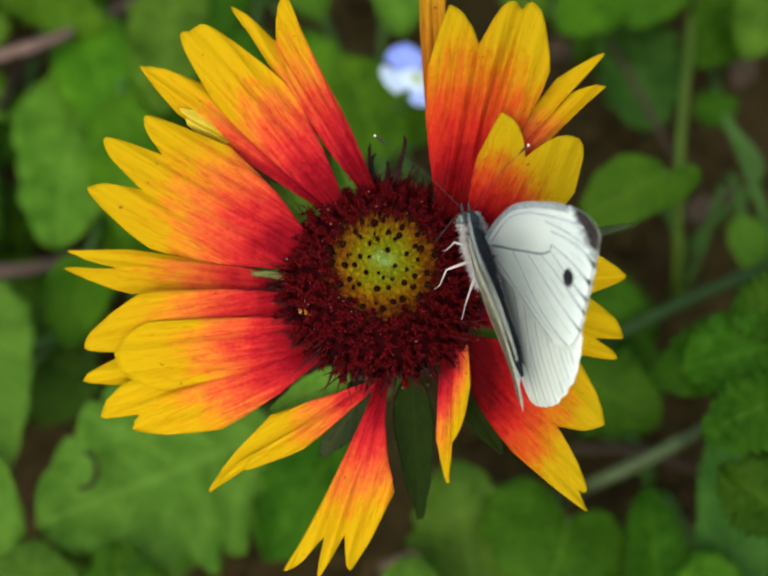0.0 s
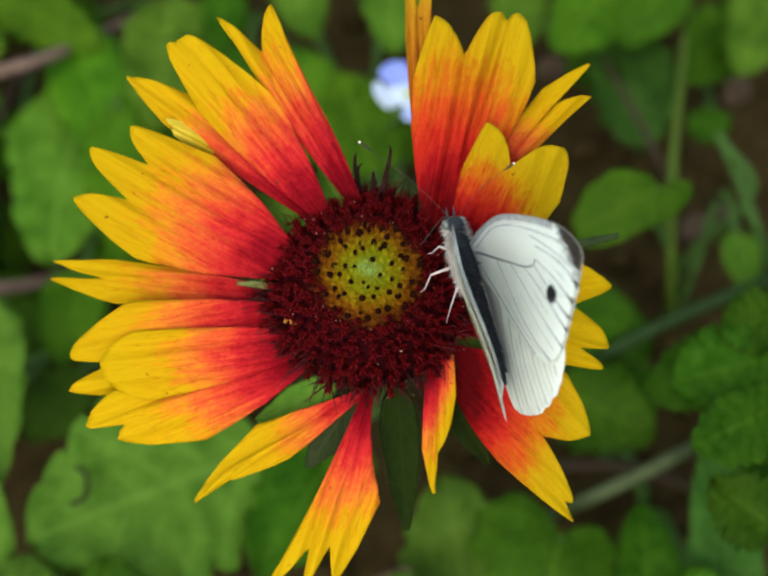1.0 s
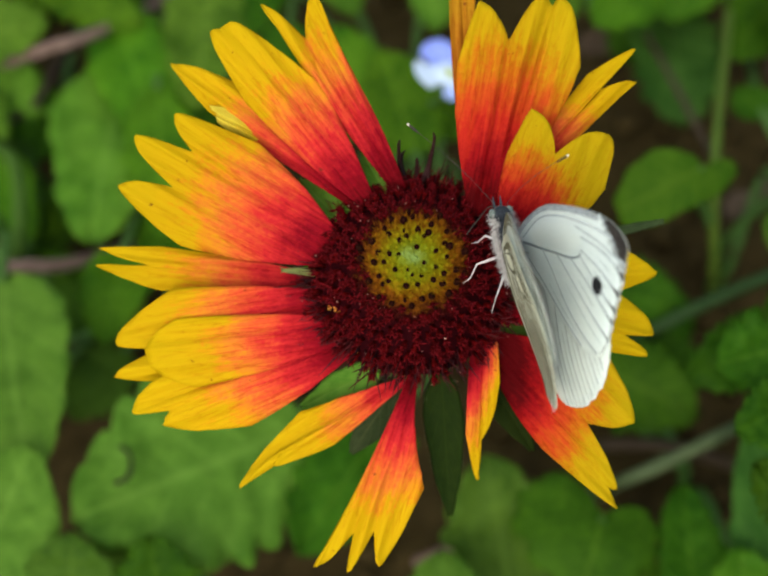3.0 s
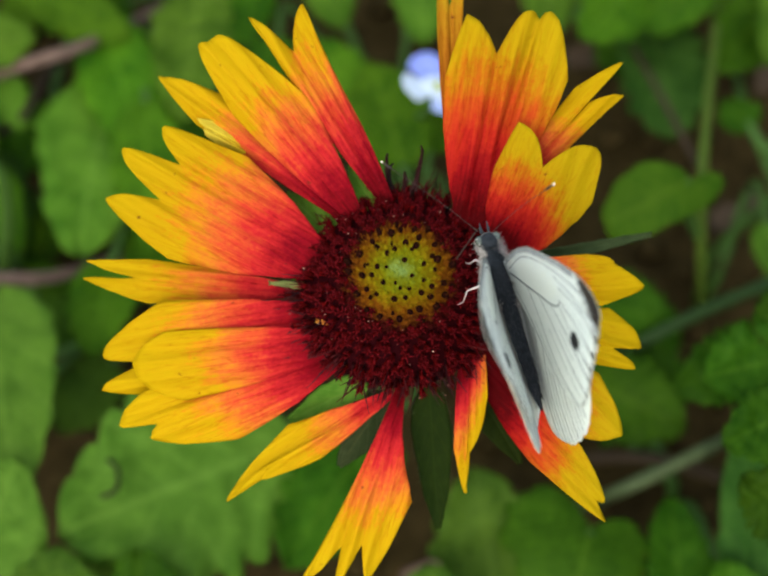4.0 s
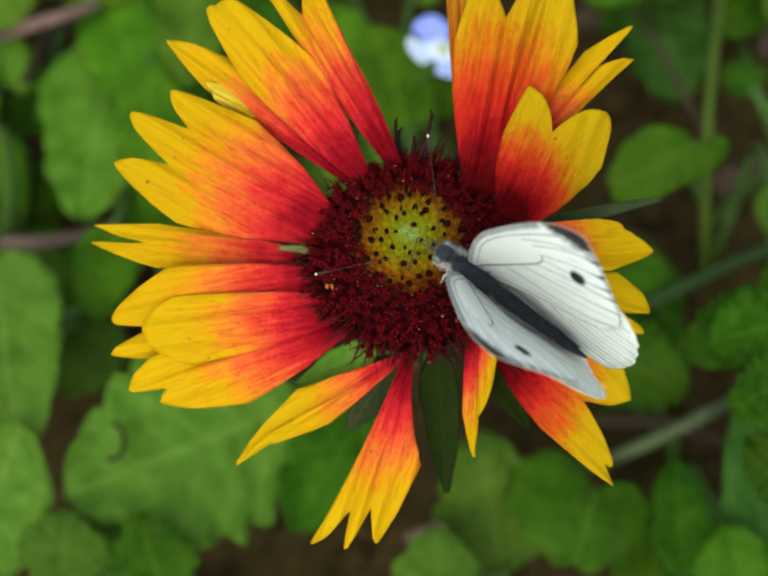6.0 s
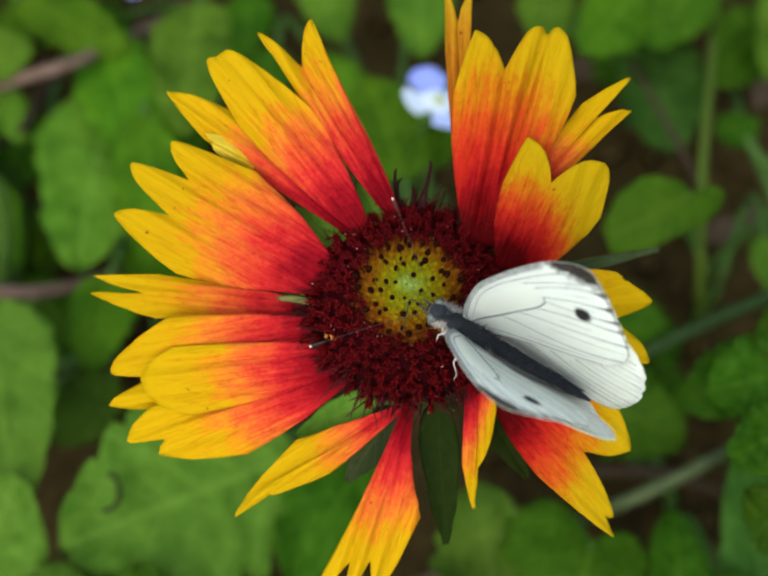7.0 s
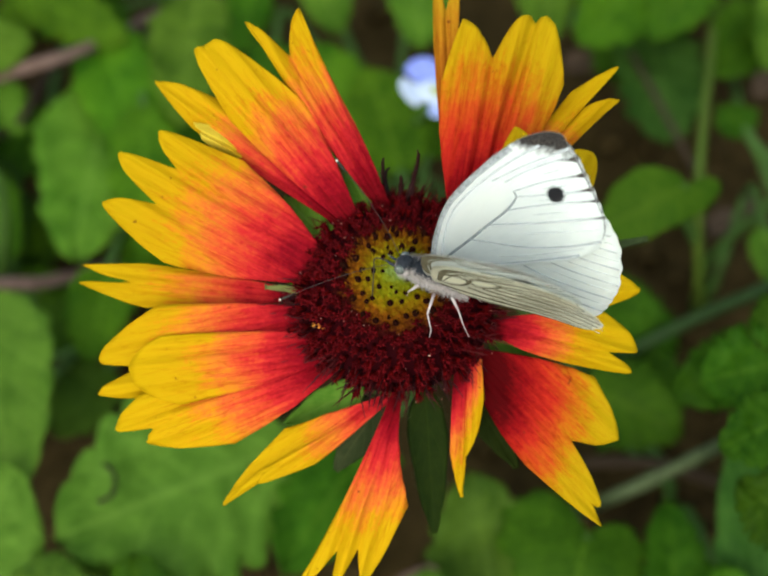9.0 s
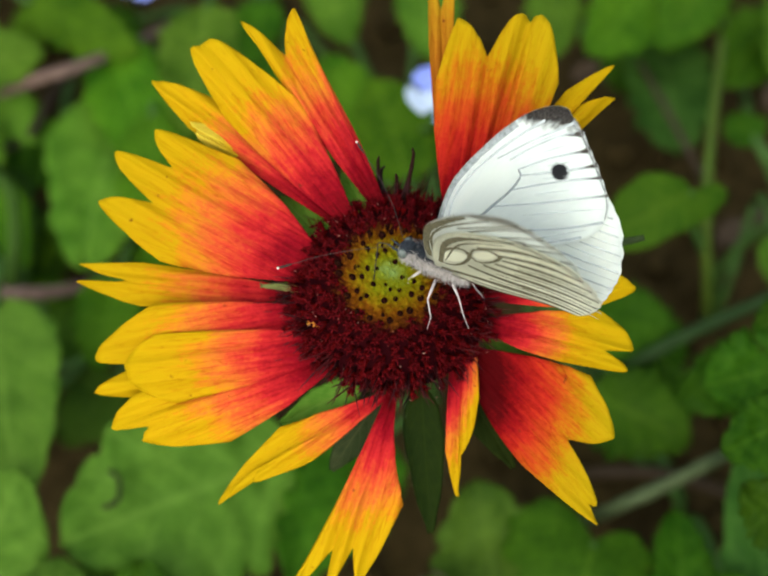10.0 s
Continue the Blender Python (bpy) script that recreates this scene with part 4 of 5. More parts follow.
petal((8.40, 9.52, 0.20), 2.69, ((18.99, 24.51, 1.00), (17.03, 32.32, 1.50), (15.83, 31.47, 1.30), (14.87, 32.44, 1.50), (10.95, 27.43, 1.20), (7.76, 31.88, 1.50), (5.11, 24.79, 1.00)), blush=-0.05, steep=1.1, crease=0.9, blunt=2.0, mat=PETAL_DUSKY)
petal((13.81, 13.52, -0.80), 1.68, ((20.88, 18.72, -1.00), (25.70, 23.02, -1.50), (21.30, 22.02, -1.20), (25.62, 26.90, -1.50), (20.03, 23.97, -1.00)), blush=0.16, crease=0.5, blunt=1.6)
petal((6.20, 14.64, -0.80), 0.78, ((6.95, 29.89, -1.00), (7.40, 36.65, -1.00), (5.71, 33.27, -1.00), (4.24, 36.65, -1.00), (4.30, 29.89, -1.00)), mat=PETAL_BROWN, label="narrow brownish orange petal")
petal((-2.07, 12.05, 0.00), 1.23, ((-6.99, 24.59, 0.50), (-11.04, 33.31, 1.00), (-12.02, 27.83, 0.50), (-17.11, 31.75, 1.00), (-13.03, 25.43, 0.50)), blush=0.0, crease=0.5, blunt=1.6)


# disc
TILT_DISC = Euler((radians(-17), radians(2), 0)).to_matrix()
CENTRE = Vector((-0.1, 1.0, -0.6))


def dome(r, a, lift=0.0):
    """A point on the disc's dome (mm), at radius r from the axis, and its normal."""
    rim, height = 11.3, 6.6
    k = min(r / rim, 1.15)
    z = height * (1 - k ** 2.4) if k < 1 else -6 * (k - 1)
    slope = height * 2.4 * k ** 1.4 / rim
    nrm = Vector((math.cos(a) * slope, math.sin(a) * slope, 1)).normalized()
    p = Vector((r * math.cos(a), r * math.sin(a), z)) + nrm * lift
    return CENTRE + TILT_DISC @ p, TILT_DISC @ nrm


def build_disc():
    rng = random.Random(3)
    # central buds
    m = Mat("disc_bud", rough=0.8, spec=0.02)
    obj = m.coords("Object", (1000, 1000, 1000))
    dn = m.node("ShaderNodeVectorMath", operation="DISTANCE")
    m.put(dn.inputs[0], obj)
    apex, _ = dome(0.0, 0.0)
    dn.inputs[1].default_value = apex
    r = m.math("ADD", dn.outputs["Value"], m.math("MULTIPLY", m.math("SUBTRACT", m.noise(obj, 0.8, 3.0), 0.5), 3.0))
    r = m.math("ADD", r, m.math("MULTIPLY", m.math("SUBTRACT", m.island(), 0.5), 0.8))
    m.colour(m.ramp(m.math("DIVIDE", r, 8.0), [(0.0, (0.2100, 0.2800, 0.0700)), (0.16, (0.1700, 0.1950, 0.0120)), (0.26, (0.1700, 0.1700, 0.0026)), (0.42, (0.1850, 0.1300, 0.0017)), (0.60, (0.1450, 0.0480, 0.0020)), (0.78, (0.0340, 0.0034, 0.0026)), (1.0, (0.0153, 0.0008, 0.0017))]))
    # receptacle
    verts, faces = [], []
    nr, na = 22, 48
    for i in range(nr + 1):
        for k in range(na):
            p, _ = dome(0.05 + 11.6 * i / nr, 2 * math.pi * k / na)
            verts.append(p * 0.001)
    for i in range(nr):
        for k in range(na):
            k2 = (k + 1) % na
            faces.append((i * na + k, (i + 1) * na + k, (i + 1) * na + k2, i * na + k2))
    faces.append(tuple(range(na)))
    low = len(verts)
    for k in range(na):
        a = 2 * math.pi * k / na
        verts.append((CENTRE + TILT_DISC @ Vector((6 * math.cos(a), 6 * math.sin(a), -3.5))) * 0.001)
    for k in range(na):
        k2 = (k + 1) % na
        faces.append((nr * na + k, low + k, low + k2, nr * na + k2))
    faces.append(tuple(low + k for k in range(na)))
    part("disc", mesh_of("disc", verts, faces, [m.m]), flower, "domed maroon flower disc")
    pieces, dots = [], []
    golden = math.pi * (3 - 5 ** 0.5)
    for k in range(230):
        rad = 0.46 * math.sqrt(k + 0.3)
        a = k * golden
        p, nrm = dome(rad, a)
        turn = nrm.to_track_quat("X", "Y").to_matrix()
        s = rng.uniform(0.8, 1.15) * (0.8 + 0.05 * rad)
        pieces.append(blob(p * 0.001, (0.00052 * s, 0.00034 * s, 0.00034 * s), turn, 5, 7))
        for _ in range(12):
            off = Vector((rng.gauss(0, 0.4), rng.gauss(0, 0.4), rng.gauss(0, 0.3)))
            pieces.append(spike((p + off * 0.7) * 0.001, (p + nrm * rng.uniform(0.45, 1.0) + off) * 0.001, 0.00012))
    for ring, count in ((1.4, 4), (2.4, 9), (3.4, 13), (4.4, 15), (5.4, 17)):
        for k in range(count):
            p, nrm = dome(ring + rng.uniform(-0.4, 0.4), 2 * math.pi * (k + rng.uniform(-0.3, 0.3)) / count + ring)
            turn = nrm.to_track_quat("X", "Y").to_matrix()
            size = rng.uniform(0.00025, 0.00041) * (0.7 + 0.09 * ring)
            dots.append(blob((p + nrm * 0.55) * 0.001, (size * 1.3, size, size * rng.uniform(0.8, 1.1)), turn, 4, 8))
    v, f = join(pieces)
    tagged(part("disc_centre", mesh_of("disc_centre", v, f, [m.m]), flower, "yellow-green unopened florets"), kind="stuff")
    for v, f in dots:
        part("floret_mouth", mesh_of("floret_mouth", v, f, [DARK_DOT]), flower, "dark brown floret opening")
    # open maroon florets: each a short tube with flared lobes and a tuft of hairs
    pieces, lobes = [], []

    def wild(spread):
        return Vector((rng.gauss(0, spread), rng.gauss(0, spread), rng.gauss(0, spread)))

    for k in range(128, 560):
        rad = 0.485 * math.sqrt(k) + rng.gauss(0, 0.16)
        a = k * golden + rng.gauss(0, 0.035)
        p, nrm = dome(rad, a)
        out = Vector((math.cos(a), math.sin(a), 0))
        ripe = min(max((rad - 5.2) / 5.5, 0.0), 1.2)
        lean = (nrm + out * (0.1 + 0.5 * ripe) + wild(0.22)).normalized()
        h = rng.uniform(0.6, 1.15) * (0.55 + 0.85 * ripe)
        top = p + lean * h
        v, f = tube_data([q * 0.001 for q in (p, p + lean * h * 0.6, top)], [0.00022, 0.00026, 0.00036], 5)
        pieces.append((v, f))
        side = lean.orthogonal().normalized()
        for j in range(5):
            way = Matrix.Rotation(2 * math.pi * (j + rng.uniform(-0.2, 0.2)) / 5, 3, lean) @ side
            mid, end = top + way * 0.34 + lean * 0.20, top + way * rng.uniform(0.4, 0.75) + lean * rng.uniform(-0.1, 0.45)
            lobes.append(tube_data([q * 0.001 for q in (top + way * 0.12, mid, end)], [0.00010, 0.00011, 0.00003], 4))
        for _ in range(22):
            j = wild(1.0).normalized()
            pieces.append(spike((p + lean * h * 0.5 + j * 0.2) * 0.001, (top + j * rng.uniform(0.4, 0.8) + lean * rng.uniform(0.0, 0.5)) * 0.001, 0.000045))
        if rng.random() < 0.7:
            for h2 in (-1, 1):
                tip = top + (lean + side * h2 * 0.5 + wild(0.25)).normalized() * rng.uniform(0.6, 1.2)
                lobes.append(tube_data([q * 0.001 for q in (top, top.lerp(tip, 0.6) + lean * 0.12, tip)], [0.00006, 0.00007, 0.00003], 4))
    v, f = join(pieces)
    tagged(part("disc_fuzz", mesh_of("disc_fuzz", v, f, [MAROON]), flower, "fuzzy dark maroon open florets"), kind="stuff")
    v, f = join(lobes)
    tagged(part("floret_fringe", mesh_of("floret_fringe", v, f, [CRIMSON_LOBE]), flower, "crimson floret lobes and styles"), kind="stuff")
    # long dark bristles round the rim
    pieces = []
    for k in range(430):
        a = rng.random() * 2 * math.pi
        p, nrm = dome(rng.uniform(10.0, 11.9), a)
        out = (Vector((math.cos(a), math.sin(a), rng.uniform(0.05, 1.1))) + Vector((rng.gauss(0, 0.35), rng.gauss(0, 0.35), 0))).normalized()
        ln = rng.uniform(1.0, 2.6) if rng.random() < 0.8 else rng.uniform(2.6, 4.2)
        mid = p + out * ln * 0.6
        end = mid + (out + Vector((0, 0, rng.uniform(-0.2, 0.9)))).normalized() * ln * 0.5
        v, f = tube_data([p * 0.001, mid * 0.001, end * 0.001], [0.00011, 0.00008, 0.00003], 4)
        pieces.append((v, f))
    hooks = []
    for a0, lean_, long_ in ((93, 0.35, 0.95), (90, 0.8, 0.8), (84, -0.5, 1.15), (87, -0.1, 0.6), (79, 0.2, 0.75)):
        a = radians(a0)
        p, nrm = dome(10.0, a)
        out = Vector((math.cos(a + lean_ * 0.5), math.sin(a + lean_ * 0.5), 0.45)).normalized()
        bow = Vector((lean_ * 1.1, -0.1, 1.0))
        hooks.append(tube_data([q * 0.001 for q in bend([p, p + out * 3.4 * long_, p + out * 5.6 * long_ + bow * 0.7, p + out * 6.4 * long_ + bow * 1.5], 5)], [0.00027] * 8 + [0.00021] * 4 + [0.00012] * 3 + [0.00005], 5))
    v, f = join(hooks)
    tagged(part("hooked_bristles", mesh_of("hooked_bristles", v, f, [HOOK]), flower, "long hooked blackish bristles"), kind="stuff")
    v, f = join(pieces)
    tagged(part("bristles", mesh_of("bristles", v, f, [BRISTLE]), flower, "long dark maroon bristles"), kind="stuff")
    # pollen specks; more of them stand in for pale glints on floret tips
    pieces = []
    for k in range(64):
        rad, a = rng.uniform(5.5, 12.5), rng.random() * 2 * math.pi
        p, nrm = dome(rad, a, rng.uniform(0.9, 1.6))
        s = rng.uniform(0.00004, 0.00009)
        pieces.append(blob(p * 0.001, (s * 1.6, s, s), Euler((rng.random() * 3, rng.random() * 3, 0)).to_matrix(), 4, 6))
    v, f = join(pieces)
    tagged(part("pollen_and_glints", mesh_of("pollen_and_glints", v, f, [POLLEN_GLINT]), flower, "pale pinkish pollen grains and painted glints of floret tips"), kind="stuff")
    pieces = []
    for cx, cy, n in (((-8.88, -2.49, 2.00), (-7.94, -3.32, 2.00), 12), ((-6.42, -6.96, 1.00), (-5.75, -7.52, 1.00), 5)):
        a, b = Vector(cx), Vector(cy)
        for _ in range(n):
            p = a.lerp(b, rng.random()) + Vector((rng.gauss(0, 0.35), rng.gauss(0, 0.35), rng.gauss(1.2, 0.3)))
            j = Vector((rng.gauss(0, 1), rng.gauss(0, 1), rng.gauss(0, 1))).normalized()
            pieces.append(tube_data([q * 0.001 for q in (p, p + j * 0.2, p + j * 0.4 + Vector((0.05, 0, 0.1)))], [0.00009, 0.0001, 0.00004], 5))
    v, f = join(pieces)
    tagged(part("stigmas", mesh_of("stigmas", v, f, [ORANGE_BIT]), flower, "small orange stigma tips"), kind="stuff")


build_disc()


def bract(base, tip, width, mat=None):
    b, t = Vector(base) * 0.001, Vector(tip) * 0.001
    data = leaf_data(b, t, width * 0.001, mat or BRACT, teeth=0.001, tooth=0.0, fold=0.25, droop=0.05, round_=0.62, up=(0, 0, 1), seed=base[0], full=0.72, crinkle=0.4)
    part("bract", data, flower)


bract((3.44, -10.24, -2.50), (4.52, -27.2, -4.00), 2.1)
bract((13.97, 3.98, -2.50), (29.61, 7.35, -4.00), 0.78, BRACT_GREY)
bract((-3.94, -9.87, -1.00), (-12.78, -14.23, -2.50), 2.02, BRACT_PALE)
bract((-7.04, 6.20, -1.00), (-13.03, 12.20, -2.00), 1.91, BRACT_PALE)
bract((-2.81, 10.15, -1.00), (-5.82, 15.32, -2.00), 1.46, BRACT_PALE)
bract((-10.60, 1.25, 0.90), (-14.80, 1.60, 1.60), 0.42, BRACT_TIP)
bract((10.55, -3.99, -2.50), (19.85, -5.74, -4.00), 2.24, BRACT_PALE)
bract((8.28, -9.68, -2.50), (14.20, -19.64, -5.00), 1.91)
bract((-1.28, -11.06, -2.00), (-7.02, -19.81, -4.00), 2.35, BRACT_GREY)
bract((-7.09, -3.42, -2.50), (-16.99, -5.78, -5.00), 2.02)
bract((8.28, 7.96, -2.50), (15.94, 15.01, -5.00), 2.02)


def bract_fuzz(base, tip, width, count, seed):
    """Fine pale hairs along both edges of a bract, in flower space (mm)."""
    rng = random.Random(seed)
    b, t = Vector(base), Vector(tip)
    d = t - b
    side = Vector((0, 0, 1)).cross(d).normalized()
    pieces = []
    for _ in range(count):
        u = rng.uniform(0.05, 0.7)
        half = width * max(math.sin(math.pi * u ** 0.62), 0.0) ** 0.72
        h = rng.choice((-1, 1))
        p = b + d * u + side * h * half * rng.uniform(0.85, 1.0) + Vector((0, 0, 0.2))
        out = (side * h + d.normalized() * rng.uniform(-0.2, 0.7) + Vector((0, 0, rng.uniform(-0.2, 0.6)))).normalized()
        pieces.append(spike(p * 0.001, (p + out * rng.uniform(0.3, 0.7)) * 0.001, 0.000018))
    v, f = join(pieces)
    tagged(part("bract_hair", mesh_of("bract_hair", v, f, [STEM_GREY]), flower, "fine pale hairs on the bract"), kind="stuff")


bract_fuzz((3.44, -10.24, -2.50), (4.52, -26.76, -4.00), 2.35, 240, 2)
bract_fuzz((-1.28, -11.06, -2.00), (-7.02, -19.81, -4.00), 2.35, 160, 3)

F0 = flower.matrix_basis
stem_top = Vector((0, 0.0008, -0.003))
low = F0.inverted() @ Vector((0.006, 0.040, -0.006))
mid = F0.inverted() @ Vector((0.004, 0.036, 0.06))
part("stem", tube("stem", [stem_top, stem_top + Vector((0, 0, -0.018)), mid, low], 0.0019, 0.0024, STEM_GREEN, 12, 12), flower, "slim green flower stem")


# ---- speedwell flowers ----
def speedwell(centre, radius, root, spin, pale=(1,)):
    thing = new("speedwell_flower")
    thing.matrix_basis = Matrix.Translation(centre) @ Euler((radians(22), radians(4), radians(spin))).to_matrix().to_4x4()
    tagged(thing, "small blue and white four-petalled speedwell flower", "flower", "speedwell flowers")
    for k in range(4):
        a0 = math.pi / 2 * k
        nu, nv, top, uvs = 10, 10, [], []
        big = 1.08 if k == 0 else 0.92 if k == 2 else 1.0
        for i in range(nu + 1):
            u = i / nu
            for j in range(nv + 1):
                v = -1 + 2 * j / nv
                r = radius * big * u * (1 - 0.14 * v * v)
                a = a0 + v * (0.76 if k == 0 else 0.66) * (0.55 + 0.45 * math.sin(math.pi * min(u, 0.75)))
                z = radius * (0.16 * u * u - 0.1 * v * v * u + 0.05 * noise.noise(Vector((u * 3, v * 2, k)))) + (0.0003 if k % 2 else 0)
                top.append((r * math.cos(a), r * math.sin(a), z))
                uvs.append((u, v))
        part("petal", slab("petal", top, nu, nv, uvs, PALE_PETAL if k in pale else LILAC_PETAL if k == 2 else BLUE_PETAL, 0.0002), thing, "whitish petal" if k in pale else "pale lilac petal" if k == 2 else "lilac-blue petal")
    v, f = blob((0, 0, 0.0006), (radius * 0.19, radius * 0.19, radius * 0.1), None, 6, 10)
    ring, g = blob((0, 0, 0.0004), (radius * 0.42, radius * 0.42, radius * 0.06), None, 6, 14)
    part("throat_ring", mesh_of("throat_ring", ring, g, [PALE_PETAL]), thing, "white ring round the throat")
    part("throat", mesh_of("throat", v, f, [THROAT]), thing, "pale yellow-green throat")
    inv = thing.matrix_basis.inverted()
    part("stalk", tube("stalk", [(0, 0, -0.0001), (0, 0, -0.008), inv @ ((Vector(centre) + Vector(root)) / 2), inv @ Vector(root)], 0.0006, 0.0008, STEM_GREEN, 6, 8), thing)


speedwell((0.0075, 0.0770, 0.0550), 0.0074, (0.0001, 0.1066, -0.0030), 108, (1, 3))
speedwell((-0.0543, 0.1139, 0.0450), 0.0052, (-0.0645, 0.1439, -0.0030), 40)


# ---- the white butterfly ----
butterfly = new("butterfly")
tagged(butterfly, "white butterfly with black wingtips and spots, greenish veined underwings", "butterfly")


def swell(a, s):
    """How far the wing surface bulges (mm); the inner edge curls in under the abdomen."""
    curl = 0.18 * min(s - 0.3, 0.0) ** 2 if a < -3 else 0.0
    return 0.5 * math.sin(math.pi * min(max(s, -2), 21) / 23) + 0.25 * math.sin(a * 0.35) + curl


def wing_mesh(name, outline, hub, hand, upper, under, gap):
    """A wing as a thin closed sheet: a fan of rings from hub to the outline. hand: +1 left, -1 right."""
    edge = bend([Vector((a, s, 0)) for a, s in outline], 10)
    n, rings = len(edge), 12
    verts, faces, slots = [], [], []
    for layer in (0, 1):
        for i in range(rings + 1):
            k = 0.02 + 0.98 * i / rings
            for p in edge:
                a, s = hub[0] + (p.x - hub[0]) * k, hub[1] + (p.y - hub[1]) * k
                ragged = (0.06 * math.sin(p.x * 3.1 + p.y * 2.3) + 0.05 * math.sin(p.x * 5.7 - p.y * 4.1)) if i == rings and p.x < -7.5 else 0
                verts.append(Vector((a - ragged, hand * s, swell(a, s) + gap - 0.09 * layer)) * 0.001)
    m = (rings + 1) * n
    for i in range(rings):
        for k in range(n - 1):
            q = (i * n + k, (i + 1) * n + k, (i + 1) * n + k + 1, i * n + k + 1)
            faces.append(q if hand < 0 else tuple(reversed(q)))
            slots.append(0)
            q = tuple(m + x for x in q)
            faces.append(tuple(reversed(q)) if hand < 0 else q)
            slots.append(1)
    for k in range(n - 1):
        faces.append((rings * n + k, m + rings * n + k, m + rings * n + k + 1, rings * n + k + 1))
        slots.append(1)
    return mesh_of(name, verts, faces, [upper, under], None, slots)


def ribbon(line, widths, hand, height, gap):
    """A raised flat strip along a line on the wing (mm); height above (+) or below (-) the sheet."""
    pts = bend([Vector((q[0], q[1], 0)) for q in line], 8)
    n = len(pts) - 1
    verts, faces = [], []
    for i, p in enumerate(pts):
        d = (pts[min(i + 1, n)] - pts[max(i - 1, 0)]).normalized()
        side = Vector((-d.y, d.x, 0))
        f = i / n
        w = widths[0] + (widths[1] - widths[0]) * f if len(widths) == 2 else widths[0] + (widths[1] - widths[0]) * min(f * 2, 1) + (widths[2] - widths[1]) * max(f * 2 - 1, 0)
        w *= 1 + 0.22 * noise.noise(Vector((p.x * 1.7, p.y * 1.7, w * 9)))
        for k, lift in ((-1, 0.0), (0, height), (1, 0.0)):
            q = p + side * (w * 0.5 * k)
            base = 0.012 if height > 0 else -0.102
            verts.append(Vector((q.x, hand * q.y, swell(q.x, q.y) + gap + base + lift)) * 0.001)
    for i in range(n):
        for k in (0, 1):
            faces.append((i * 3 + k, i * 3 + k + 1, (i + 1) * 3 + k + 1, (i + 1) * 3 + k))
    return verts, faces


FORE = ((0.6, -0.6), (1.6, 0.6), (1.8, 3.4), (1.7, 6.1), (1.2, 8.9), (-0.1, 11.8), (-2.0, 15.1), (-4.0, 17.8), (-5.7, 19.3), (-7.2, 20.1), (-8.3, 20.2), (-9.4, 19.5), (-10.6, 18.4), (-12.6, 16.1), (-13.7, 14.7), (-14.8, 13.1), (-15.4, 11.6), (-15.5, 10.2), (-15.2, 9.0), (-14.2, 7.6), (-12.2, 6.2), (-8.8, 4.2), (-5.0, 2.0), (-1.0, -0.6))
HIND = ((0.6, 0.2), (0.5, 3.5), (-0.4, 8.0), (-2.8, 12.2), (-6.0, 14.6), (-9.4, 14.9), (-12.6, 13.8), (-14.9, 12.4), (-16.6, 10.6), (-17.8, 8.5), (-18.5, 5.6), (-18.6, 3.2), (-18.1, 1.2), (-17.0, -0.6), (-15.2, -1.9), (-12.4, -2.6), (-8.6, -3.0), (-3.5, -2.0), (-0.2, -0.7))
HIND_TAIL = ((-18.2, 4.4), (-17.6, 2.8), (-16.6, 0.8), (-14.9, -1.2), (-12.2, -2.5), (-8.6, -3.0), (-3.5, -2.0), (-0.2, -0.7))
FORE_VEINS = (((0.6, 1.5), (0.7, 6.5), (-0.5, 10.1), (-2.4, 13.2), (-4.4, 15.9), (-6.5, 18.3)), ((-2.8, 12.7), (-5.6, 15.6), (-8.3, 18.0), (-9.4, 19.0)), ((-4.1, 13.0), (-6.1, 15.2), (-8.7, 17.4), (-10.8, 18.4)),
              ((-5.2, 12.3), (-7.9, 14.5), (-10.2, 16.0), (-11.9, 17.0)), ((-5.5, 11.7), (-8.3, 13.1), (-10.6, 14.3), (-13.0, 15.7)), ((-5.0, 9.8), (-7.6, 11.4), (-10.8, 13.2), (-13.8, 14.6)),
              ((-3.7, 7.4), (-7.6, 9.2), (-11.4, 11.2), (-14.8, 12.9)), ((-2.0, 4.8), (-7.4, 6.0), (-11.8, 8.0), (-15.3, 10.0)), ((0.0, 0.4), (-5.0, 2.6), (-8.8, 4.7), (-13.6, 7.6)))
CELL_LINE = ((0.2, 1.2), (-0.6, 2.6), (-2.0, 4.8), (-3.6, 7.5), (-5.0, 9.8), (-5.6, 11.6), (-5.2, 12.3))
HIND_VEINS = (((-0.3, 2.0), (-1.6, 8.0), (-4.6, 12.2), (-9.6, 14.6)), ((-5.4, 10.4), (-9.6, 12.2), (-14.2, 12.2)), ((-7.6, 9.8), (-12.0, 10.3), (-16.5, 9.8)),
              ((-7.9, 8.7), (-12.0, 8.4), (-17.5, 8.0)), ((-7.0, 7.2), (-12.0, 6.5), (-18.2, 6.0)), ((-5.6, 5.9), (-11.0, 4.7), (-18.5, 4.0)),
              ((-3.8, 4.3), (-10.0, 2.9), (-18.4, 2.0)), ((-0.4, 0.6), (-5.0, 1.7), (-11.0, 1.1), (-17.8, 0.2)), ((-0.4, -0.2), (-6.0, -0.5), (-14.0, -1.2)))
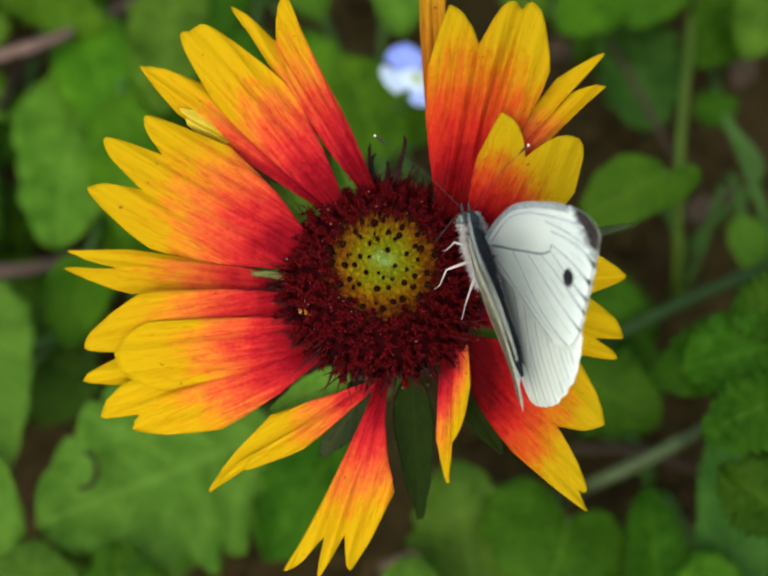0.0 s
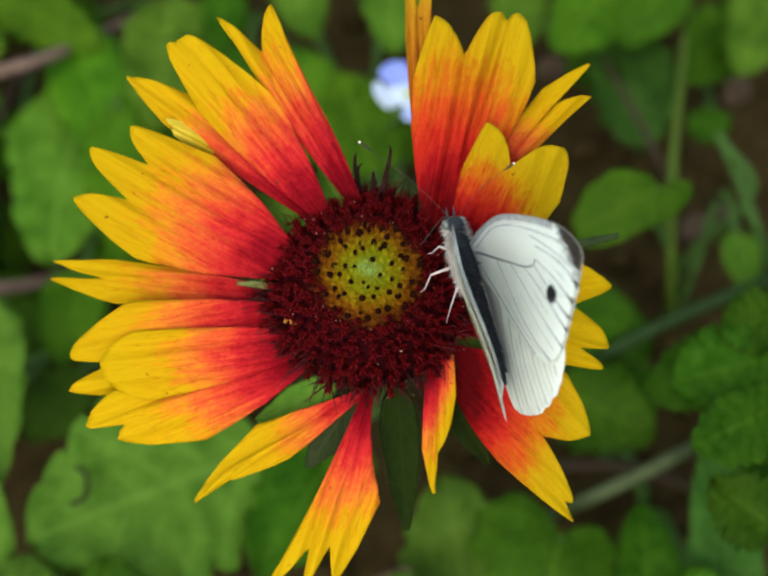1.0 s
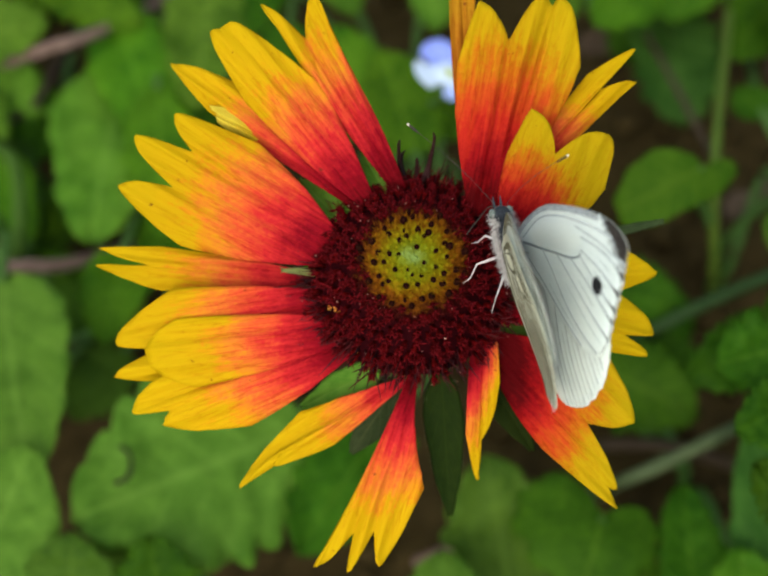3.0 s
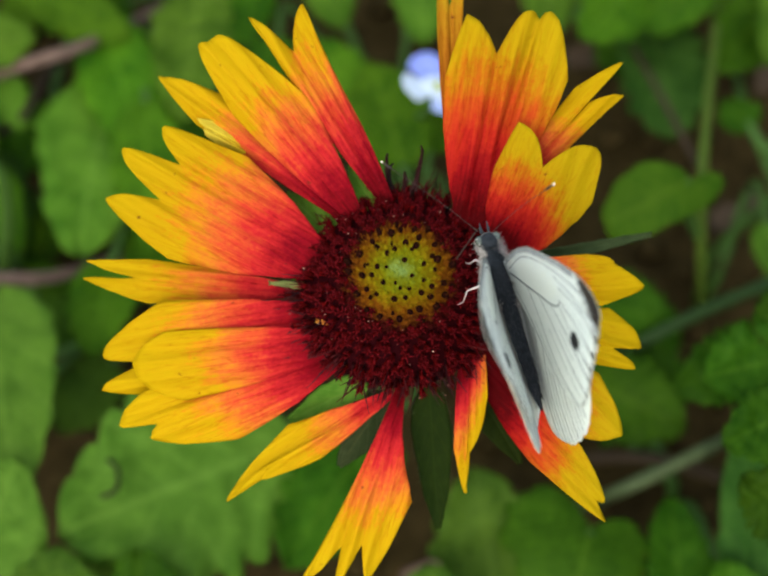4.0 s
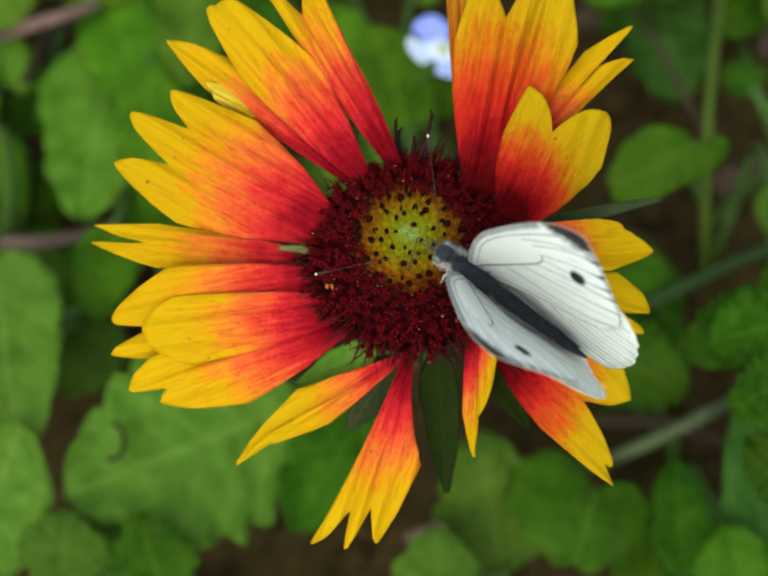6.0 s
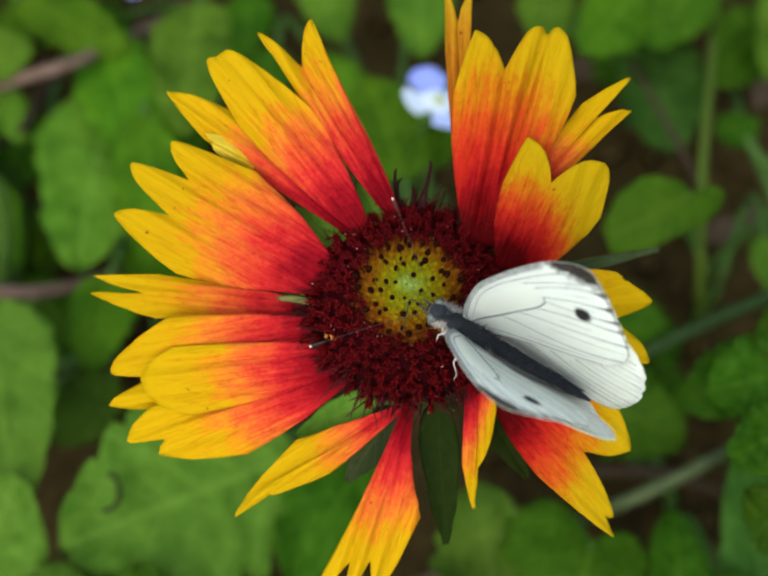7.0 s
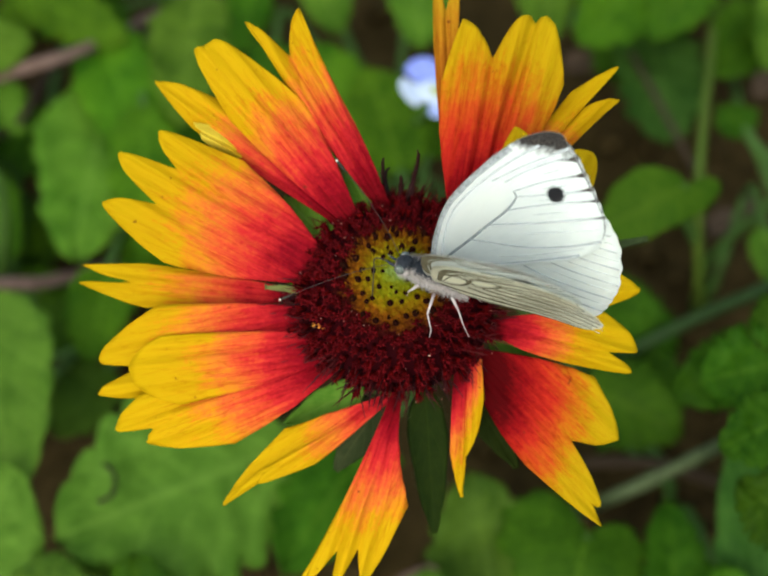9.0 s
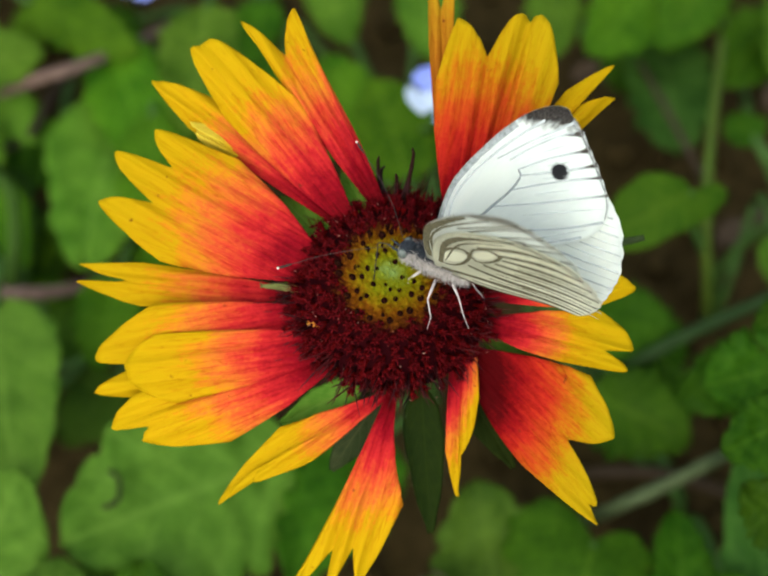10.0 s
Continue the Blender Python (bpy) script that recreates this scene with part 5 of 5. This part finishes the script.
UNDER_LINES = (((-9.4, 7.6), (-13.0, 7.4), (-17.0, 7.0)), ((-9.0, 5.9), (-13.0, 5.5), (-17.4, 5.0)), ((-7.0, 4.5), (-12.0, 3.7), (-17.4, 3.0)), ((-6.0, 2.7), (-11.0, 2.0), (-17.0, 1.1)),
               ((-4.0, 0.7), (-10.0, 0.2), (-16.0, -0.6)), ((-5.0, -1.0), (-9.0, -1.3), (-13.0, -1.6)), ((-1.0, 3.0), (-2.9, 8.6), (-5.4, 11.6), (-8.4, 13.2)))
CELL_MARKS = (((-0.6, 2.2), (-0.7, 4.4), (-1.8, 6.9), (-3.4, 8.3), (-4.2, 7.2), (-3.4, 4.7), (-1.9, 2.7)), ((-4.3, 7.2), (-4.9, 9.4), (-6.6, 10.4), (-7.7, 9.4), (-6.8, 7.6), (-5.2, 6.3)))


def margin(outline, start, way):
    """Where a line from start along way leaves the wing's outline (mm)."""
    ring = [Vector((p.x, p.y)) for p in bend([Vector((a, s, 0)) for a, s in outline], 6)]
    best = 0.0
    for a, b in zip(ring, ring[1:]):
        e, w = b - a, a - start
        det = way.x * -e.y + e.x * way.y
        if abs(det) > 1e-9:
            d, k = (w.x * -e.y + e.x * w.y) / det, (way.x * w.y - way.y * w.x) / det
            if 0 <= k <= 1 and d > best:
                best = d
    return start + way * best


def build_wings(hand):
    fore = part("forewing", wing_mesh("forewing", FORE, (-1.0, 1.2), hand, WHITE_UP, UNDER_FORE, 0.0), butterfly, "white forewing with black tip and black spot")
    shape = HIND[:11] + HIND_TAIL if hand > 0 else tuple((a + max(0.0, -0.5 - s) * 0.5, max(s, -0.9)) for a, s in HIND)
    hind = part("hindwing", wing_mesh("hindwing", shape, (-2.0, 0.6), hand, WHITE_HIND, UNDER_HIND, -0.3), butterfly, "white hindwing with dusky green veins beneath")
    def vein(owner, mat, line, widths, height, gap):
        v, f = ribbon(line, widths, hand, height, gap)
        part("vein", mesh_of("vein", v, f, [mat]), owner)

    for line in FORE_VEINS:
        vein(fore, VEIN, line, (0.16, 0.19, 0.28), 0.03, 0.0)
        vein(fore, VEIN_DUST, line, (0.3, 0.34, 0.3), -0.05, 0.0)
    vein(fore, VEIN_CELL, CELL_LINE, (0.34, 0.26, 0.2), 0.04, 0.0)
    for k, line in enumerate(FORE_VEINS[2:7]):
        end, prev = Vector(line[-1]), Vector(line[-2])
        out = (end - prev).normalized()
        end = margin(FORE, prev, out)
        vein(fore, PROBOSCIS, (end + out * 0.05, end - out * 0.7, end - out * 2.0), (1.05 - 0.16 * k, 0.45 - 0.07 * k, 0.05), 0.04, 0.0)
    for first, second in zip(FORE_VEINS[1:6], FORE_VEINS[2:7]):
        a0, a1 = ((Vector(first[k]) + Vector(second[k])) / 2 for k in (1, 2))
        vein(fore, FOLD_SHADE, (a0, a0.lerp(a1, 0.5), a1), (0.05, 0.16, 0.05), 0.03, 0.0)
    vein(fore, FOLD_SHADE, ((-7.0, 7.6), (-11.0, 9.6), (-14.8, 11.4)), (0.05, 0.18, 0.05), 0.03, 0.0)
    vein(fore, FOLD_SHADE, ((-5.5, 3.8), (-9.0, 5.6), (-13.8, 8.6)), (0.05, 0.18, 0.05), 0.03, 0.0)
    vein(fore, COSTA_GREY, ((1.3, 0.8), (1.5, 4.5), (1.0, 8.4), (-0.6, 12.0), (-2.3, 14.8), (-3.8, 17.0)), (0.35, 0.5, 0.6), 0.04, 0.0)
    vein(fore, COSTA_DARK, ((1.55, 1.0), (1.72, 3.6), (1.6, 6.2), (1.1, 8.9), (-0.2, 11.8), (-2.1, 15.05), (-3.6, 17.1)), (0.30, 0.22, 0.34), 0.05, 0.0)
    vein(fore, COSTA_DARK, ((-9.3, 19.3), (-10.5, 18.25), (-12.45, 16.0), (-13.55, 14.6), (-14.65, 13.05), (-15.25, 11.6), (-15.35, 10.3)), (0.36, 0.20, 0.10), 0.05, 0.0)
    for first, second in zip(HIND_VEINS[1:8], HIND_VEINS[2:9]):
        a0, a1 = ((Vector(first[-k]) + Vector(second[-k])) / 2 for k in (2, 1))
        vein(hind, FOLD_SHADE, (a0, a0.lerp(a1, 0.5), a1), (0.05, 0.16, 0.05), 0.04, -0.3)
    v, f = blob(Vector((-9.5, 13.65 * hand, swell(-9.5, 13.65) + 0.055)) * 0.001, (0.00082, 0.00088, 0.00005), None, 6, 14)
    part("spot", mesh_of("spot", v, f, [BLACK_SCALES]), fore, "round black spot")
    def inside(line):
        """The line with its outer end drawn in to the wing's edge."""
        end, prev = Vector(line[-1]), Vector(line[-2])
        way = (end - prev).normalized()
        room = (margin(shape, prev, way) - prev).length
        return line[:-1] + (tuple(prev + way * min((end - prev).length, room - 0.1)),)

    for line in map(inside, HIND_VEINS):
        vein(hind, VEIN, line, (0.24, 0.15, 0.18), 0.05, -0.3)
        vein(hind, VEIN_DUST, line, (0.50, 0.85, 0.40), -0.06, -0.3)
    for line in map(inside, UNDER_LINES):
        vein(hind, VEIN_DUST, line, (0.12, 0.34, 0.10), -0.055, -0.3)
    vein(fore, VEIN_DUST, ((1.2, 1.5), (1.4, 4.5), (0.9, 8.6), (-0.8, 12.0), (-2.5, 14.8), (-4.0, 17.0)), (0.7, 0.9, 0.5), -0.05, 0.0)
    for line in CELL_MARKS:
        vein(hind, VEIN_DUST, line + line[:1], (0.25, 0.5, 0.2), -0.055, -0.3)
    return fore, hind


FORE_L, HIND_L = build_wings(1)
FORE_R, HIND_R = build_wings(-1)


ANTENNAE = []
PROBOSCIS_PART = []


def build_body():
    rng = random.Random(8)
    mm = 0.001

    def lathe(name, line, radii, mat, label, sides=14):
        v, f = tube_data([Vector(p) * mm for p in bend(line, 6)], [r * mm for r in np.interp(np.linspace(0, 1, 6 * (len(line) - 1) + 1), np.linspace(0, 1, len(radii)), radii)], sides)
        return part(name, mesh_of(name, v, f, [mat]), butterfly, label)

    lathe("thorax", [(3.4, 0, 0.3), (1.5, 0, 0.4), (-1.0, 0, 0.3), (-3.2, 0, 0.1)], [0.7, 1.25, 1.4, 1.35, 1.0], BODY, "slate-grey furry thorax")
    lathe("abdomen", [(-2.8, 0, 0.5), (-6.5, 0, 0.8), (-10.5, 0, 1.1), (-14.4, 0, 1.4)], [0.95, 0.84, 0.76, 0.68, 0.52, 0.15], BODY, "dark grey slender abdomen")
    v, f = blob((4.2 * mm, 0, 0.5 * mm), (1.1 * mm, 1.2 * mm, 1.05 * mm))
    head = part("head", mesh_of("head", v, f, [BODY]), butterfly, "small grey head")
    for h in (1, -1):
        v, f = blob((4.5 * mm, 0.95 * h * mm, 0.65 * mm), (0.62 * mm, 0.46 * mm, 0.66 * mm))
        part("eye", mesh_of("eye", v, f, [EYE]), head, "pale greenish eye")
        pts = bend([(0, 0, 0), (4.5, 0, 0.5), (8.8, 0, 0.4), (12.2, 0, -0.2)], 8)
        v, f = tube_data([p * mm for p in pts], [0.026 * mm] * len(pts), 6)
        ant = part("antenna", mesh_of("antenna", v, f, [ANTENNA]), butterfly, "thin dark banded antenna with pale tip")
        ANTENNAE.append((ant, h))
        d = (pts[-1] - pts[-4]).normalized()
        v, f = tube_data([(pts[-1] + d * x) * mm for x in (-0.1, 0.5, 1.1, 1.5)], [0.05 * mm, 0.12 * mm, 0.14 * mm, 0.08 * mm], 8)
        part("club", mesh_of("club", v, f, [PROBOSCIS]), ant, "dark club")
        v, f = blob((pts[-1] + d * 1.55) * mm, (0.13 * mm, 0.13 * mm, 0.13 * mm))
        part("club_tip", mesh_of("club_tip", v, f, [CLUB_PALE]), ant, "pale tip")
        v, f = tube_data([Vector(p) * mm for p in ((4.8, 0.35 * h, 0.1), (5.7, 0.4 * h, 0.35), (6.4, 0.4 * h, 0.8))], [0.13 * mm, 0.15 * mm, 0.04 * mm], 7)
        part("palp", mesh_of("palp", v, f, [FUR_DARK]), head, "grey furry palp")
        for hip, knee, ankle, foot in (((2.2, 0.8, -1.2), (3.2, 1.6, -2.2), (3.2, 2.1, -3.9), (3.7, 2.4, -5.4)), ((0.3, 1.1, -1.4), (0.2, 3.4, -2.2), (-0.6, 4.0, -4.2), (-0.5, 4.5, -5.8)), ((-1.6, 0.8, -1.3), (-2.8, 1.6, -2.4), (-3.6, 2.0, -4.1), (-4.6, 2.4, -5.6))):
            pts = [Vector((x, y * h, z)) * mm for x, y, z in (hip, knee, ankle, foot)]
            v, f = join([tube_data([pts[0], pts[0].lerp(pts[1], 0.5), pts[1]], [0.19 * mm, 0.15 * mm, 0.09 * mm], 7), tube_data([pts[1], pts[2]], [0.085 * mm, 0.065 * mm], 7), tube_data([pts[2], pts[3]], [0.055 * mm, 0.03 * mm], 6)])
            part("leg", mesh_of("leg", v, f, [LEG]), butterfly, "thin whitish leg")
    v, f = tube_data([p * mm for p in bend([(0, 0, 0), (1.5, 0.1, 0.4), (2.6, 0.3, 0.3), (2.35, 1.2, -0.3), (1.6, 3.5, -2.0)], 6)], [0.065 * mm] * 25, 6)
    PROBOSCIS_PART.append(part("proboscis", mesh_of("proboscis", v, f, [PROBOSCIS]), butterfly, "thin dark elbowed proboscis"))
    # fur
    dark, pale = [], []
    for _ in range(2600):
        x = rng.uniform(-3.4, 4.8)
        a = rng.random() * 2 * math.pi
        r = float(np.interp(x, [-3.4, -1, 2, 3.4, 4.8], [1.0, 1.35, 1.25, 0.95, 0.85]))
        p = Vector((x, r * math.cos(a), 0.35 + r * math.sin(a)))
        out = Vector((rng.uniform(-0.9, 0.1), math.cos(a), math.sin(a))).normalized()
        (dark if math.sin(a) > rng.uniform(0.45, 0.9) else pale).append(spike(p * mm, (p + out * rng.uniform(0.5, 1.1)) * mm, 0.034 * mm))
    for _ in range(1800):
        x = rng.uniform(-13, -3)
        a = rng.random() * 2 * math.pi
        if math.sin(a) < 0.1 and abs(math.cos(a)) > 0.55:
            continue
        r = float(np.interp(x, [-14, -11, -3], [0.32, 0.62, 0.84]))
        p = Vector((x, r * math.cos(a), 0.42 + 0.075 * -x + r * math.sin(a)))
        out = Vector((-1.2, 0.25 * math.cos(a), math.sin(a) + 0.3)).normalized()
        (dark if math.sin(a) > rng.uniform(0.0, 0.45) else pale).append(spike(p * mm, (p + out * rng.uniform(0.4, 0.9)) * mm, 0.045 * mm))
    v, f = join(dark)
    tagged(part("dark_hair", mesh_of("dark_hair", v, f, [FUR_DARK]), butterfly, "slate-blue body hair"), kind="stuff")
    v, f = join(pale)
    tagged(part("pale_hair", mesh_of("pale_hair", v, f, [FUR_PALE]), butterfly, "whitish belly hair"), kind="stuff")


build_body()
build_ground()
build_clods()

# ---- what moves ----
BODY_ROWS = [
    (0, pose(0.01046, -0.00104, 0.13992, 5.98, -3.67, 104.97)),
    (0.5, pose(0.01050, -0.00103, 0.13987, 4.89, -5.44, 105.62)),
    (0.8, pose(0.01045, -0.00104, 0.13983, 4.94, -6.13, 104.99)),
    (1, pose(0.01045, -0.00065, 0.13995, 4.94, -8.14, 105.33)),
    (1.5, pose(0.01053, -0.00114, 0.13967, 4.08, -6.92, 104.71)),
    (2, pose(0.01073, -0.00134, 0.13963, 6.80, -6.12, 103.30)),
    (2.5, pose(0.01078, -0.00119, 0.14014, 6.36, -8.14, 104.13)),
    (3, pose(0.01062, -0.00116, 0.14054, 6.22, -7.59, 104.95)),
    (3.2, pose(0.01049, -0.00144, 0.14079, 5.56, -10.16, 103.79)),
    (4.3, pose(0.01054, -0.00389, 0.14211, -5.69, -16.08, 107.61)),
    (4.5, pose(0.01054, -0.00389, 0.14211, -5.69, -16.08, 107.61)),
    (4.8, pose(0.01013, -0.00418, 0.14253, -6.57, -17.81, 108.12)),
    (4.9, pose(0.00872, -0.00651, 0.14148, -9.83, -20.38, 121.95)),
    (5, pose(0.00862, -0.00618, 0.14141, -6.99, -16.92, 124.75)),
    (5.1, pose(0.00822, -0.00664, 0.14074, -9.63, -16.89, 127.47)),
    (5.2, pose(0.00832, -0.00559, 0.14054, -7.66, -14.21, 129.48)),
    (5.3, pose(0.00812, -0.00481, 0.13984, -4.64, -6.64, 129.80)),
    (5.4, pose(0.00744, -0.00465, 0.13937, -5.97, 1.55, 132.71)),
    (5.5, pose(0.00735, -0.00464, 0.13921, -5.05, -0.92, 134.90)),
    (5.6, pose(0.00727, -0.00506, 0.13953, -6.19, -1.96, 135.35)),
    (5.7, pose(0.00727, -0.00609, 0.13940, -14.20, -5.87, 138.61)),
    (6.8, pose(0.00621, -0.00585, 0.13837, -10.85, -3.52, 146.01)),
    (6.9, pose(0.00633, -0.00644, 0.13822, -14.10, -3.57, 147.46)),
    (7, pose(0.00665, -0.00632, 0.13832, -11.51, -4.54, 148.50)),
    (7.1, pose(0.00634, -0.00588, 0.13813, -6.30, -1.36, 149.87)),
    (7.2, pose(0.00608, -0.00468, 0.13803, -4.62, 0.71, 150.40)),
    (7.3, pose(0.00570, -0.00444, 0.13761, -6.24, 0.52, 152.49)),
    (7.4, pose(0.00547, -0.00375, 0.13749, -0.58, 4.06, 151.61)),
    (7.5, pose(0.00587, -0.00359, 0.13730, 2.49, 3.93, 148.10)),
    (7.6, pose(0.00585, -0.00350, 0.13722, 3.68, 2.43, 147.65)),
    (7.7, pose(0.00468, -0.00229, 0.13767, 3.93, 5.60, 154.24)),
    (7.8, pose(0.00383, -0.00233, 0.13763, 4.30, 10.60, 153.40)),
    (8, pose(0.00457, -0.00235, 0.13762, 4.72, 7.04, 155.25)),
    (8.1, pose(0.00479, -0.00275, 0.13743, 5.91, 7.05, 156.82)),
    (8.5, pose(0.00561, -0.00209, 0.13779, 7.52, 3.71, 157.46)),
    (9, pose(0.00489, -0.00116, 0.13822, 8.23, 0.26, 159.38)),
    (9.5, pose(0.00551, -0.00068, 0.13806, 14.07, 1.72, 158.81)),
    (10, pose(0.00578, 0.00011, 0.13832, 15.14, 2.15, 156.44)),
]
RIGHT_LIFT = [(0, 77.5), (0.5, 76.9), (0.8, 77.3), (1, 77.3), (1.5, 80.0), (2, 80.9), (2.5, 81.3), (3, 79.6), (3.2, 79.2), (4.3, 76.8), (4.5, 76.8), (4.8, 75.0), (4.9, 75.1), (5, 75.7), (5.1, 75.7), (5.2, 75.9), (5.3, 74.5), (5.4, 75.0), (5.5, 73.5), (5.6, 72.1), (5.7, 74.6), (6.8, 72.6), (6.9, 74.5), (7, 72.1), (7.1, 70.3), (7.2, 70.6), (7.3, 72.4), (7.4, 70.9), (7.5, 70.1), (7.6, 70.3), (7.7, 70.9), (7.8, 71.7), (8, 73.8), (8.1, 73.4), (8.5, 72.9), (9, 69.7), (9.5, 68.3), (10, 67.9)]
LEFT_LIFT = [(0, 73.0), (0.5, 72.9), (0.8, 73.3), (1, 73.3), (1.5, 74.4), (2, 76.3), (2.5, 78.3), (3, 77.2), (3.2, 76.2), (4.3, 77.3), (4.5, 77.3), (4.8, 75.1), (4.9, 73.1), (5, 74.8), (5.1, 72.7), (5.2, 73.3), (5.3, 73.2), (5.4, 72.9), (5.5, 72.6), (5.6, 72.1), (5.7, 71.3), (6.8, 70.3), (6.9, 70.1), (7, 68.5), (7.1, 67.7), (7.2, 67.7), (7.3, 68.6), (7.4, 63.6), (7.5, 62.3), (7.6, 62.9), (7.7, 69.2), (7.8, 66.4), (8, 66.5), (8.1, 67.2), (8.5, 69.5), (9, 65.4), (9.5, 66.1), (10, 66.3)]
HIND_SWEEP = [(0, 2.4), (0.5, 1.4), (0.8, 2.6), (1, 1.6), (1.5, 2.4), (2, 1.9), (2.5, 3.4), (3, 2.0), (3.2, 3.1), (4.3, 0.7), (4.5, 0.7), (4.8, -1.7), (4.9, -2.7), (5, -1.3), (5.1, -0.8), (5.2, 1.4), (5.3, 3.7), (5.4, 3.3), (5.5, 3.1), (5.6, 3.4), (5.7, 0.4), (6.8, 0.3), (6.9, -0.3), (7, 0.1), (7.1, 2.8), (7.2, 4.1), (7.3, 4.9), (7.4, 5.0), (7.5, 2.6), (7.6, 0.7), (7.7, -4.0), (7.8, -5.9), (8, -6.2), (8.1, -6.3), (8.5, -4.9), (9, -2.8), (9.5, -2.7), (10, -2.3)]


ANTENNA_WAYS = {
    1: [(0, (0.55, 0.65, 0.53)), (2.5, (0.61, 0.62, 0.50)), (5, (0.69, 0.60, 0.40)), (5.5, (0.55, 0.72, 0.43)), (7.5, (0.63, 0.75, 0.21)), (10, (0.77, 0.63, 0.01))],
    -1: [(0, (0.02, -0.21, 0.98)), (2.5, (-0.05, -0.20, 0.98)), (5, (0.26, -0.49, 0.83)), (7.5, (0.62, -0.32, 0.71)), (10, (0.42, 0.01, 0.91))],
}


def motions():
    walk(butterfly, BODY_ROWS)
    for ant, h in ANTENNAE:
        rows = []
        for t, way in ANTENNA_WAYS[h]:
            turn = Vector(way).to_track_quat("X", "Z").to_matrix().to_4x4()
            rows.append((t, Matrix.Translation((0.0049, 0.0004 * h, 0.0012)) @ turn))
        walk(ant, rows)
    folded, reaching = pose(0.0050, 0, -0.0001, 0, 65), pose(0.0050, 0, -0.0001)
    walk(PROBOSCIS_PART[0], [(0.0, folded), (5.2, folded), (5.5, reaching), (10.0, reaching)])
    for wing, lifts, hand in ((FORE_L, LEFT_LIFT, 1), (FORE_R, RIGHT_LIFT, -1)):
        walk(wing, [(t, pose(0, 0.0008 * hand, 0.001, hand * a)) for t, a in lifts])
    for wing, lifts, hand in ((HIND_L, LEFT_LIFT, 1), (HIND_R, RIGHT_LIFT, -1)):
        hinge = Matrix.Translation((-0.0005, 0.0005 * hand, 0))
        walk(wing, [(t, pose(0, 0.0008 * hand, 0.001, hand * (a - 1)) @ hinge @ pose(0, 0, 0, 0, 0, hand * s) @ hinge.inverted())
                    for (t, a), (_, s) in zip(lifts, HIND_SWEEP)])


motions()
